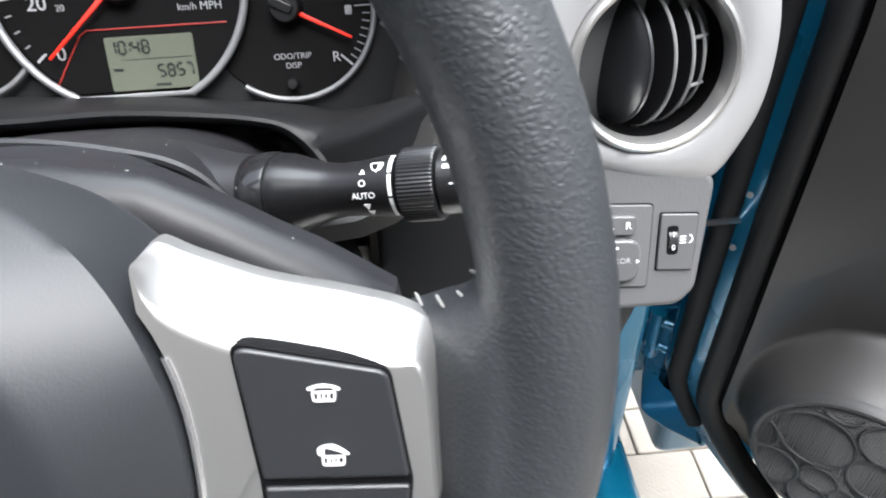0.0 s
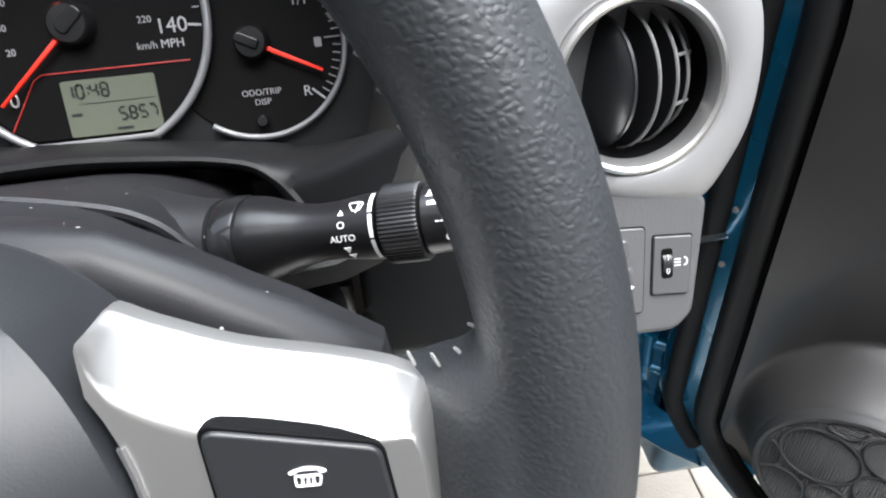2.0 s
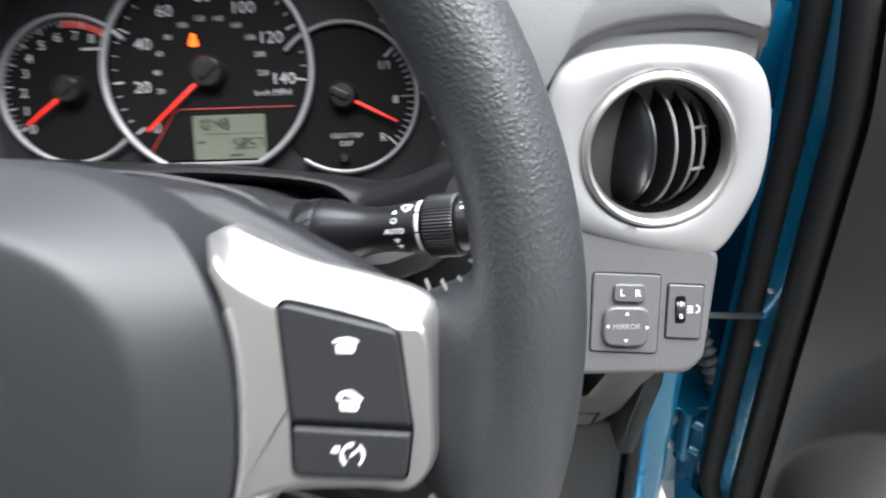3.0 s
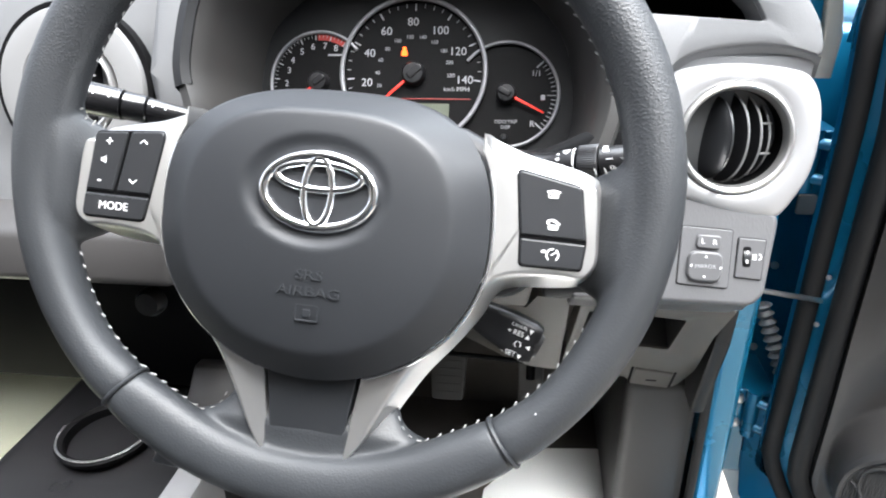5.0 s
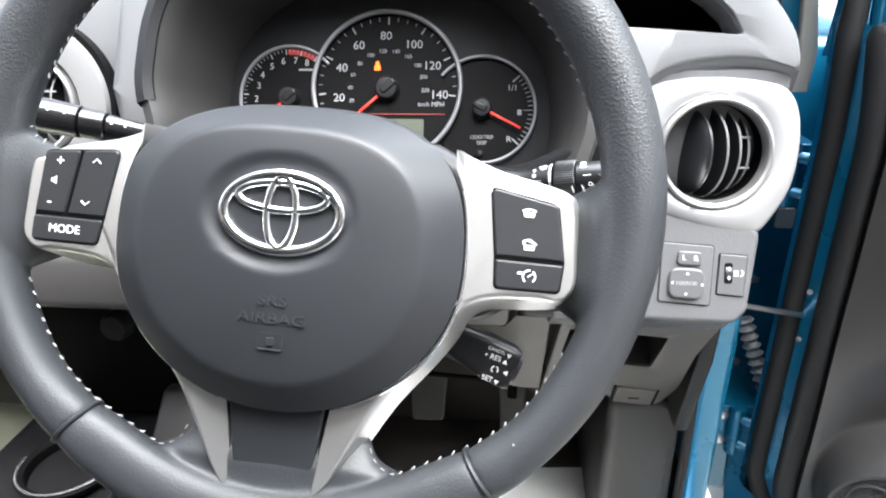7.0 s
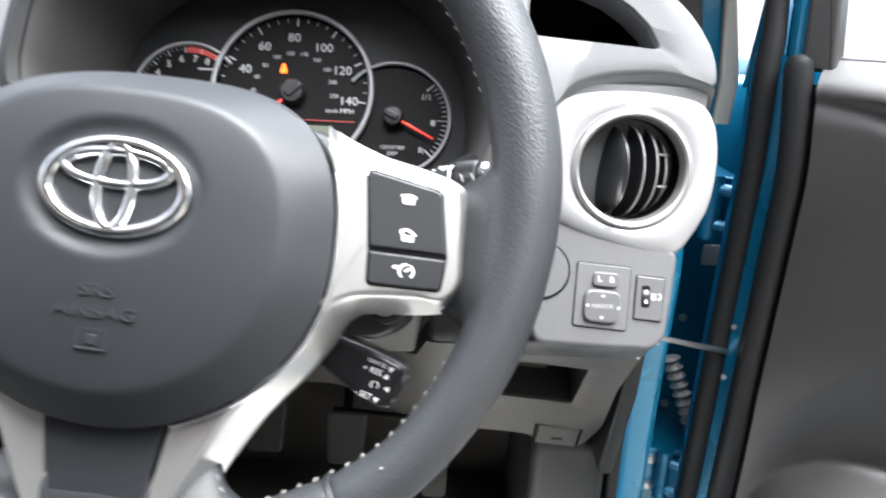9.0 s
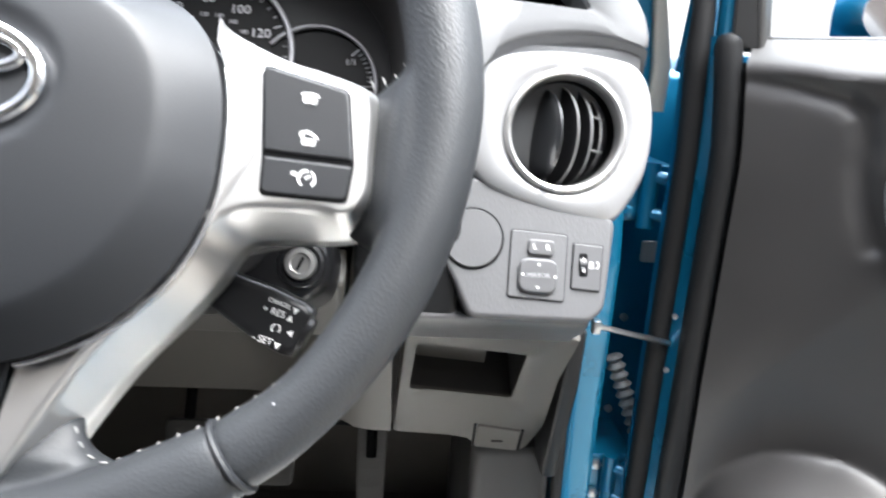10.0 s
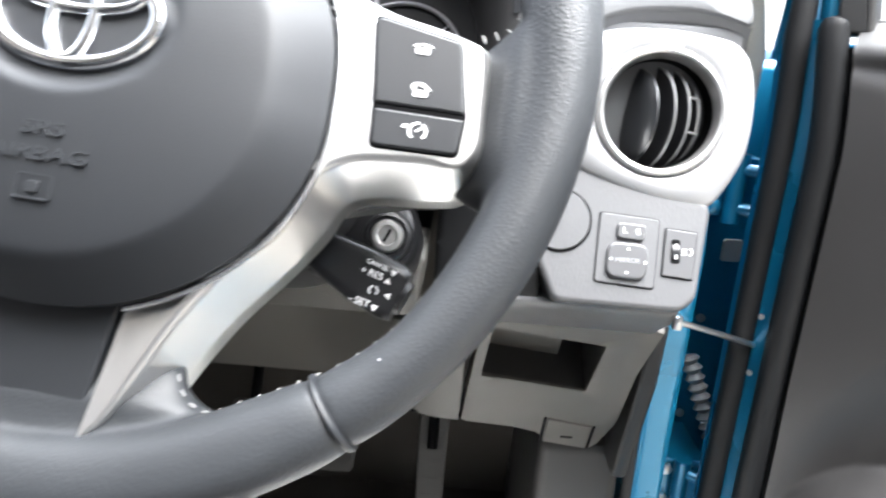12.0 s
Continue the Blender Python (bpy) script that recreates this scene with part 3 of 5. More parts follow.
    words("+ RES", 0.0041, tm @ at(0.1118, -0.0741, 0, -13), WHITE, cs)
    words("- SET", 0.0041, tm @ at(0.1086, -0.0862, 0, -13), WHITE, cs)
    tri = lambda: pad([(-0.0014, -0.0012), (0.0014, -0.0012), (0, 0.0014)], 0, 0.0002, 0.00003, 1)
    for x, y, a in ((0.1190, -0.0762, -13), (0.1150, -0.0882, 167), (0.1196, -0.0823, 77), (0.1208, -0.0729, 165)):
        part("triangle_mark", tri(), WHITE, cs, m=tm @ at(x, y, 0, a), smooth=False)
    part("cruise_mark", join(band(0, 0, 0.0015, 0.0021, -50, 70, 0, 0.0002, 10), band(0, 0, 0.0015, 0.0021, 100, 230, 0, 0.0002, 10)), WHITE, cs, m=tm @ at(0.1136, -0.0810), smooth=False)
    part("end_cap", tube([(0.1200, -0.0833, -0.046), (0.1232, -0.0846, -0.046)], [0.0085, 0.0072], 14), BLACK, cs)
    return w


make_wheel()


# ---- column cover, stalks, ignition ----
def superloop(cx, cy, a, b, z, e=0.6, n=48):
    out = []
    for k in range(n):
        t = 2 * math.pi * k / n
        c, s = math.cos(t), math.sin(t)
        out.append((cx + a * math.copysign(abs(c) ** e, c), cy + b * math.copysign(abs(s) ** e, s), z))
    return out


def make_column():
    col = thing("column_cover", "dusty black plastic steering column cover", "column cover", COLUMN)
    up = [superloop(0, -0.012, 0.040, 0.035, -0.040), superloop(0, -0.012, 0.070, 0.052, -0.046), superloop(0, -0.014, 0.076, 0.057, -0.060, 0.6), superloop(0, -0.014, 0.082, 0.0585, -0.080, 0.62), superloop(0, -0.014, 0.081, 0.0575, -0.088, 0.6), superloop(0, -0.014, 0.083, 0.056, -0.12, 0.62), superloop(0, -0.014, 0.084, 0.054, -0.20, 0.66), superloop(0, -0.014, 0.082, 0.050, -0.26, 0.66)]
    part("shroud", rings(up), DUSTY, col)
    ridge = curve_open([(-0.086, 0.014, -0.082), (-0.0805, 0.0235, -0.081), (-0.071, 0.0325, -0.080), (-0.055, 0.0385, -0.080), (-0.021, 0.0445, -0.080), (0.021, 0.0445, -0.080), (0.055, 0.0385, -0.080), (0.071, 0.0325, -0.080), (0.0805, 0.0235, -0.081), (0.086, 0.014, -0.082)], 6)
    part("ridge", tube(ridge, 0.0020, 8), DUSTY, col)
    low = [superloop(0.073, -0.050, 0.028, 0.018, -0.140, 0.8), superloop(0.074, -0.050, 0.038, 0.026, -0.1445, 0.8), superloop(0.074, -0.050, 0.0415, 0.0285, -0.151, 0.78), superloop(0.073, -0.050, 0.042, 0.029, -0.26, 0.75)]
    part("lower_shroud", rings(low), BLACK, col)
    part("column_tube", rings([superloop(0.0, -0.050, 0.05, 0.026, -0.055, 0.7), superloop(0.0, -0.052, 0.062, 0.030, -0.066, 0.7), superloop(0.0, -0.052, 0.066, 0.031, -0.26, 0.7)]), BLACK, col)
    k = at(0.0975, -0.0525, -0.1415)
    lock = part("ignition_lock", lathe([(0.0150, -0.03), (0.0150, 0.000), (0.0138, 0.0022), (0.0118, 0.0028), (0.0112, 0.0010), (0.0088, 0.0010)]), BLACK, col, m=k)
    part("key_barrel", lathe([(0.0098, -0.006), (0.0098, 0.0025), (0.0088, 0.0042), (0.0062, 0.0044), (0.0056, 0.0028), (0.0001, 0.0028)]), SILVER, lock, "bright metal key barrel", m=k)
    part("key_slot", pad(box_outline(-0.0008, 0.0008, -0.0042, 0.0042, 0.0004), 0.0026, 0.0034, 0.0001), MATT, lock, m=k @ at(0, 0, 0, -25))
    return col


def stalk_frame(base, tip, top):
    z = (Vector(tip) - Vector(base)).normalized()
    x = Vector(top).cross(z).normalized()
    y = z.cross(x)
    return Matrix(((x.x, y.x, z.x, base[0]), (x.y, y.y, z.y, base[1]), (x.z, y.z, z.z, base[2]), (0, 0, 0, 1)))


def make_wiper_stalk():
    m = stalk_frame((0.084, 0.110, 0.930), (0.175, 0.0863, 0.946), (-0.2, -0.75, 0.6))
    s = thing("wiper_stalk", "black wiper stalk with white symbols beside the wheel", "stalk", m)
    oval = lambda r, z, k=0.86: [(r * k * math.cos(2 * math.pi * i / 36), r * math.sin(2 * math.pi * i / 36), z) for i in range(36)]
    low = lambda r, z, k=0.86: [(x, y - 0.35 * (r - 0.0108), zz) for x, y, zz in oval(r, z, k)]
    part("collar", rings([low(0.0150, 0.000), low(0.0186, 0.0025), low(0.0192, 0.006), low(0.0192, 0.0095), low(0.0186, 0.0112), low(0.0160, 0.0116)]), STALK, s, "glossy black collar")
    part("boss", rings([low(0.030, -0.034), low(0.0245, -0.020), low(0.0205, -0.008), low(0.0188, 0.0008), low(0.0150, 0.0012)]), DUSTY, s, "dusty black boss on the column")
    part("arm", rings([low(0.0150, 0.009), low(0.0183, 0.0125), low(0.0176, 0.0165), low(0.0150, 0.0235), low(0.0124, 0.031), low(0.0114, 0.037), oval(0.0115, 0.044), oval(0.0128, 0.054), oval(0.0131, 0.0595), oval(0.0115, 0.0603)]), BLACK, s)
    knurl = []
    for z, r in ((0.0605, 0.0120), (0.0612, 0.0142), (0.0622, 0.0146), (0.0730, 0.0146), (0.0740, 0.0141), (0.0742, 0.0125)):
        knurl.append([((r + (0.00022 if i % 2 else -0.00012) * (z > 0.061)) * 0.9 * math.cos(2 * math.pi * i / 120), (r + (0.00022 if i % 2 else -0.00012) * (z > 0.061)) * math.sin(2 * math.pi * i / 120), z) for i in range(120)])
    part("twist_ring", rings(knurl), BLACK, s, "ribbed twist ring")
    end = part("end_knob", rings([oval(0.0120, 0.0742), oval(0.0132, 0.0752), oval(0.0130, 0.0955), oval(0.0122, 0.0985), oval(0.0085, 0.1002)]), BLACK, s)

    # print lies on the face that looks at the driver (local -x)
    def on(a, z, r):
        c, sn = math.cos(radians(a)), math.sin(radians(a))
        n = Vector((c, sn, 0))
        p = Vector((r * 0.86 * c, r * sn, z))
        xx = Vector((0, 0, 1))
        yy = n.cross(xx)
        return Matrix(((xx.x, yy.x, n.x, p.x), (xx.y, yy.y, n.y, p.y), (xx.z, yy.z, n.z, p.z), (0, 0, 0, 1)))

    face = 90
    words("AUTO", 0.0031, on(face + 20, 0.0487, 0.0127), WHITE, s)
    words("O", 0.0034, on(face - 3, 0.0486, 0.0126), WHITE, s)
    tri = lambda: pad([(-0.0013, -0.0010), (0.0013, -0.0010), (0, 0.0015)], 0, 0.0002, 0.00003, 1)
    part("triangle_mark", tri(), WHITE, s, m=on(face - 25, 0.0486, 0.0125) @ Matrix.Scale(0.8, 4), smooth=False)
    part("triangle_mark", tri(), WHITE, s, m=on(face + 42, 0.0493, 0.0125) @ at(0, 0, 0, 180), smooth=False)
    part("triangle_mark", tri(), WHITE, s, m=on(face + 58, 0.0500, 0.0126) @ at(0, 0, 0, 180), smooth=False)
    part("wiper_mark", join(ring_loop(fillet([(-0.0030, 0.0020), (0.0030, 0.0020), (0.0014, -0.0016), (-0.0014, -0.0016)], 0.0008, 3), round_section(0.0003, 0.0002, 6)), tube([(0.0, -0.0026, 0), (0.0011, 0.0014, 0)], 0.0003, 6)), WHITE, s, m=on(face - 33, 0.0538, 0.0130) @ Matrix.Scale(0.85, 4), smooth=False)
    for a0, a1 in ((face - 62, face - 20), (face - 16, face + 22), (face + 26, face + 70)):
        lo, hi = [], []
        for k in range(9):
            a = radians(a0 + (a1 - a0) * k / 8)
            lo.append((0.01325 * 0.86 * math.cos(a), 0.01325 * math.sin(a), 0.0580))
            hi.append((0.01335 * 0.86 * math.cos(a), 0.01335 * math.sin(a), 0.0594))
        part("white_band", rings([lo, hi], False, False, False), WHITE, s)
    words("---", 0.0050, on(face + 6, 0.0820, 0.0133), WHITE, end)
    words("O", 0.0034, on(face + 36, 0.0835, 0.0133), WHITE, end)
    part("bar_mark", pad(box_outline(-0.0020, 0.0020, -0.0007, 0.0007, 0.0002), 0, 0.0002, 0.00003, 1), WHITE, end, m=on(face - 22, 0.0795, 0.0133), smooth=False)
    part("fan_mark", pad([(-0.0020, -0.0012), (0.0020, -0.0012), (0.0010, 0.0016), (-0.0010, 0.0016)], 0, 0.0002, 0.00003, 1), WHITE, end, m=on(face - 40, 0.0790, 0.0133), smooth=False)


def make_light_stalk():
    m = stalk_frame((-0.084, 0.110, 0.955), (-0.200, 0.088, 0.985), (0.2, -0.75, 0.6))
    s = thing("light_stalk", "black light stalk with a thick end knob", "stalk", m)
    oval = lambda r, z, k=0.86: [(r * k * math.cos(2 * math.pi * i / 36), r * math.sin(2 * math.pi * i / 36), z) for i in range(36)]
    part("arm", rings([oval(0.0080, 0.0), oval(0.0085, 0.008), oval(0.0080, 0.028), oval(0.0076, 0.044), oval(0.0086, 0.060), oval(0.0098, 0.074), oval(0.009, 0.0745)]), STALK, s)
    part("twist_ring", rings([oval(0.0095, 0.075), oval(0.0108, 0.076), oval(0.0112, 0.090), oval(0.0100, 0.0905)]), STALK, s)
    part("end_knob", rings([oval(0.0105, 0.091), oval(0.0120, 0.092), oval(0.0130, 0.112), oval(0.0122, 0.120), oval(0.0085, 0.1225)]), STALK, s)
    for k, z in enumerate((0.062, 0.070, 0.098, 0.108)):
        part("stalk_mark", pad(box_outline(-0.0010, 0.0010, -0.0006, 0.0006, 0.0002), 0, 0.0003, 0.0001, 1), WHITE, s, m=Matrix.Translation((0, (0.0089, 0.0096, 0.0124, 0.0129)[k], z)) @ Matrix.Rotation(radians(-90), 4, "X"), smooth=False)
    return s


make_column()
make_wiper_stalk()
make_light_stalk()


# ---- instrument cluster ----
def tick(cx, cy, r0, r1, a, w):
    c, s = math.cos(radians(a)), math.sin(radians(a))
    return pad([(cx + c * r0 + s * w, cy + s * r0 - c * w), (cx + c * r1 + s * w, cy + s * r1 - c * w), (cx + c * r1 - s * w, cy + s * r1 + c * w), (cx + c * r0 - s * w, cy + s * r0 + c * w)], 0.0006, 0.0009, 0.00003, 1)


def needle(name, parent, cx, cy, a, length, hub):
    m = at(cx, cy, 0.004, a)
    part(name, pad([(hub * 0.6, -0.0011), (length, -0.0006), (length, 0.0006), (hub * 0.6, 0.0011)], 0, 0.0012, 0.0003, 2), NEEDLE, parent, "red pointer", m=m)
    part("needle_hub", lathe([(hub * 1.08, -0.004), (hub, 0.003), (hub * 0.86, 0.0046), (0.0001, 0.0050)], 28), BLACK, parent, m=m)
    part("hub_cap", pad(box_outline(-hub * 0.95, hub * 0.55, -hub * 0.34, hub * 0.34, hub * 0.3), 0.003, 0.0062, 0.0012), BLACK, parent, m=m)


BARS = {"0": "abcdef", "1": "bc", "4": "fgbc", "5": "afgcd", "7": "abc", "8": "abcdefg"}


def digits(text, wide, high, x, y, parent):
    """Seven-bar figures on the display."""
    h, t = high / 2, 0.00050
    for ch in text:
        if ch == ":":
            dots = [pad(box_outline(x + 0.0002, x + 0.0010, y + high * f - t, y + high * f + t, 0.0001), 0.0006, 0.0013, 0.00003, 1) for f in (0.3, 0.7)]
            for dot in dots:
                part("display_dot", dot, LCD_INK, parent, smooth=False)
            x += 0.0018
            continue
        spots = {"a": (0, high, 0), "g": (0, h, 0), "d": (0, 0, 0), "f": (0, h, 1), "b": (wide, h, 1), "e": (0, 0, 1), "c": (wide, 0, 1)}
        for k in BARS[ch]:
            bx, by, up = spots[k]
            o = (x + bx - t, x + bx + t, y + by + t * 0.75, y + by + h - t * 0.75) if up else (x + bx + t * 0.75, x + bx + wide - t * 0.75, y + by - t, y + by + t)
            part("display_bar", pad(box_outline(*o, 0.0003, 2), 0.0006, 0.0013, 0.00003, 1), LCD_INK, parent, smooth=False)
        x += wide * 1.55


def make_cluster():
    c = thing("instrument_cluster", "instrument cluster with three round dials and grey display", "instrument cluster", COLUMN @ at(0, 0, -0.2225))
    part("back_plate", pad(fillet([(-0.150, 0.03), (0.155, 0.03), (0.155, 0.13), (0.09, 0.20), (-0.08, 0.20), (-0.150, 0.13)], 0.03), -0.012, -0.002, 0.001), HOOD, c)
    # speedometer, its foot cut level
    big = [p for p in ellipse(0.0055, 0.109, 0.0615, 0.0615, 80, -61, 241)]
    d = part("speedometer", pad(big, -0.004, 0.0002, 0.0003, 1), FACE, c, "dark round speedometer face")
    ring = ellipse(0.0055, 0.109, 0.0632, 0.0632, 90, -63, 243)
    part("dial_ring", tube([(x, y, 0.004) for x, y in ring], 0.0021, 10), DIAL_RING, d, "satin silver ring")
    part("ring_wall", rings([[(x, y, -0.003) for x, y in inset(ring, -0.0005)], [(x, y, 0.004) for x, y in inset(ring, -0.0005)]], False, False, False), MATT, d)
    part("foot_line", tube([(-0.0225, 0.0527, 0.003), (0.034, 0.0527, 0.003)], 0.0014, 8), DIAL_RING, d)
    hx, hy = 0.0060, 0.1075
    spots = {"0": (-0.0290, 0.0755), "20": (-0.036, 0.100), "40": (-0.034, 0.1255), "60": (-0.0195, 0.1445), "80": (0.004, 0.1525), "100": (0.028, 0.1450), "120": (0.0440, 0.127), "140": (0.0505, 0.1025)}
    for t, (x, y) in spots.items():
        words(t, 0.0098, at(x, y, 0.0006), DIM_PRINT, d, "numeral", squash=1.05)
        a = math.degrees(math.atan2(y - hy, x - hx))
    angles = [218 - 1.608 * v for v in range(0, 141, 5)]
    for v, a in zip(range(0, 141, 5), angles):
        r1 = 0.0600
        part("tick_mark", tick(hx - 0.0005, hy + 0.0015, r1 - (0.0068 if v % 20 == 0 else 0.0038), r1 - 0.0005, a, 0.00055 if v % 20 == 0 else 0.0003), DIM_PRINT if v % 20 == 0 else GREY_PRINT, d, smooth=False)
    for v in range(20, 221, 20):
        a = 218 - 1.608 * v / 1.609
        words(str(v), 0.0045, at(hx + 0.0325 * math.cos(radians(a)), hy + 0.0325 * math.sin(radians(a)), 0.0006), GREY_PRINT, d, "numeral")
    words("km/h", 0.0048, at(0.0375, 0.0945, 0.0006), GREY_PRINT, d)
    words("MPH", 0.0056, at(0.0495, 0.0945, 0.0006), DIM_PRINT, d)
    needle("needle", c, hx, hy, 221, 0.052, 0.0098)
    part("warning_lamp", join(pad(ellipse(-0.0030, 0.1295, 0.0016, 0.0016, 14), 0.0005, 0.0009, 0.0001, 1), pad(fillet([(-0.0058, 0.1235), (-0.0002, 0.1235), (-0.0008, 0.1280), (-0.0052, 0.1280)], 0.001, 3), 0.0005, 0.0009, 0.0001, 1)), LAMP, d, "lit orange seat belt warning")
    part("red_line", tube([(-0.034, 0.060, 0.0006), (-0.018, 0.084, 0.0006), (-0.014, 0.0862, 0.0006), (0.056, 0.0862, 0.0006)], 0.0004, 6), RED, d)
    disp = part("display", pad(box_outline(-0.0068, 0.0378, 0.0553, 0.0822, 0.0015), 0.0, 0.0008, 0.0002, 1), LCD, c, "grey-green liquid crystal display")
    digits("10:48", 0.0032, 0.0062, -0.0048, 0.0738, disp)
    digits("5857", 0.0031, 0.0059, 0.0182, 0.0618, disp)
    part("rule", pad(box_outline(0.0, 0.0365, 0.0706, 0.0710, 0.0001), 0.0008, 0.0010, 0.00003, 1), LCD_INK, disp)
    part("bar_mark", pad(box_outline(-0.0045, 0.0005, 0.0652, 0.0668, 0.0003), 0.0008, 0.0010, 0.00003, 1), LCD_INK, disp)
    part("bar_mark", pad(box_outline(0.0155, 0.0235, 0.0570, 0.0584, 0.0003), 0.0008, 0.0010, 0.00003, 1), LCD_INK, disp)
    # fuel gauge
    fx, fy = 0.0870, 0.0900
    d = part("fuel_gauge", pad(ellipse(fx, fy, 0.0440, 0.0440, 72), -0.005, -0.0006, 0.0003, 1), FACE, c, "dark fuel gauge face")
    part("dial_ring", tube([(x, y, 0.002) for x, y in ellipse(fx, fy, 0.0445, 0.0445, 70, -125, 140)], 0.0015, 10), DIAL_RING, d, "satin silver ring")
    for k in range(17):
        a = 43 - 86 * k / 16
        part("tick_mark", tick(fx, fy, 0.0385 - (0.004 if k in (0, 8, 16) else 0), 0.0425, a, 0.0005 if k in (0, 16) else 0.00028), DIM_PRINT if k in (0, 16) else GREY_PRINT, d, smooth=False)
    words("1/1", 0.0070, at(0.112, 0.1085, 0.0004), DIM_PRINT, d)
    words("R", 0.0072, at(0.1098, 0.0655, 0.0004), DIM_PRINT, d)
    words("ODO/TRIP", 0.0042, at(0.0872, 0.0672, 0.0004), GREY_PRINT, d)
    words("DISP", 0.0042, at(0.0872, 0.0625, 0.0004), GREY_PRINT, d)
    part("pump_symbol", pad(box_outline(0.1165, 0.1200, 0.0860, 0.0905, 0.0008), 0.0, 0.0006, 0.0001, 1), GREY_PRINT, d)
    part("trip_button", lathe([(0.0030, -0.002), (0.0030, 0.004), (0.0024, 0.0052), (0.0001, 0.0054)], 18), BLACK, d, m=at(0.0860, 0.0535, 0))
    needle("needle", c, fx, fy + 0.001, -27, 0.036, 0.0080)
    # rev counter
    tx, ty = -0.0790, 0.1000
    d = part("rev_counter", pad(ellipse(tx, ty, 0.0430, 0.0430, 72), -0.005, -0.0006, 0.0003, 1), FACE, c, "dark rev counter face")
    part("dial_ring", tube([(x, y, 0.002) for x, y in ellipse(tx, ty, 0.0440, 0.0440, 70, 40, 320)], 0.0015, 10), DIAL_RING, d, "satin silver ring")
    for t, (x, y) in {"0": (-0.1060, 0.0770), "1": (-0.109, 0.088), "2": (-0.1095, 0.0990), "3": (-0.1075, 0.1105), "4": (-0.1045, 0.1195), "5": (-0.0960, 0.1270), "6": (-0.0860, 0.1315), "7": (-0.0750, 0.1320), "8": (-0.0650, 0.1300)}.items():
        words(t, 0.0078, at(x, y, 0.0004), DIM_PRINT, d, "numeral")
    for k in range(33):
        a = 215 - 158 * k / 32
        part("tick_mark", tick(tx, ty, 0.0415 - (0.0042 if k % 4 == 0 else 0.002), 0.0420, a, 0.0004 if k % 4 == 0 else 0.0002), DIM_PRINT if k % 4 == 0 else GREY_PRINT, d, smooth=False)
    part("red_zone", band(tx, ty, 0.0372, 0.0425, 57, 94, 0.0002, 0.0005, 16), RED, d)
    part("bar_mark", pad(box_outline(-0.072, -0.058, 0.1235, 0.1250, 0.0003), 0.0, 0.0005, 0.00003, 1), GREY_PRINT, d)
    needle("needle", c, tx, ty, 217, 0.034, 0.0085)


make_cluster()


# ---- dashboard ----
def polar(outline, c, n):
    """The outline as n points at even angles round c."""
    out = []
    m = len(outline)
    for k in range(n):
        a = 2 * math.pi * k / n
        d = Vector((math.cos(a), math.sin(a)))
        best = 1e9
        for i in range(m):
            p, q = Vector(outline[i - 1][:2]) - Vector(c), Vector(outline[i][:2]) - Vector(c)
            e = q - p
            den = d.x * e.y - d.y * e.x
            if abs(den) < 1e-12:
                continue
            t = (p.x * e.y - p.y * e.x) / den
            u = (p.x * d.y - p.y * d.x) / den
            if t > 0 and -1e-6 <= u <= 1 + 1e-6:
                best = min(best, t)
        out.append((c[0] + d.x * best, c[1] + d.y * best))
    return out


def plate_with_hole(outline, hole, c, steps, n=96):
    """A plate round a hole. steps: (share from outline 0 to hole 1, inset, z)."""
    o, h = polar(outline, c, n), polar(hole, c, n)
    loops = []
    for f, d, z in steps:
        loop = []
        for k in range(n):
            p = Vector(o[k]) * (1 - f) + Vector(h[k]) * f
            r = p - Vector(c)
            p = Vector(c) + r * max(0.0, 1 - d / max(r.length, 1e-6))
            loop.append((p.x, p.y, z))
        loops.append(loop)
    return rings(loops, False, False)


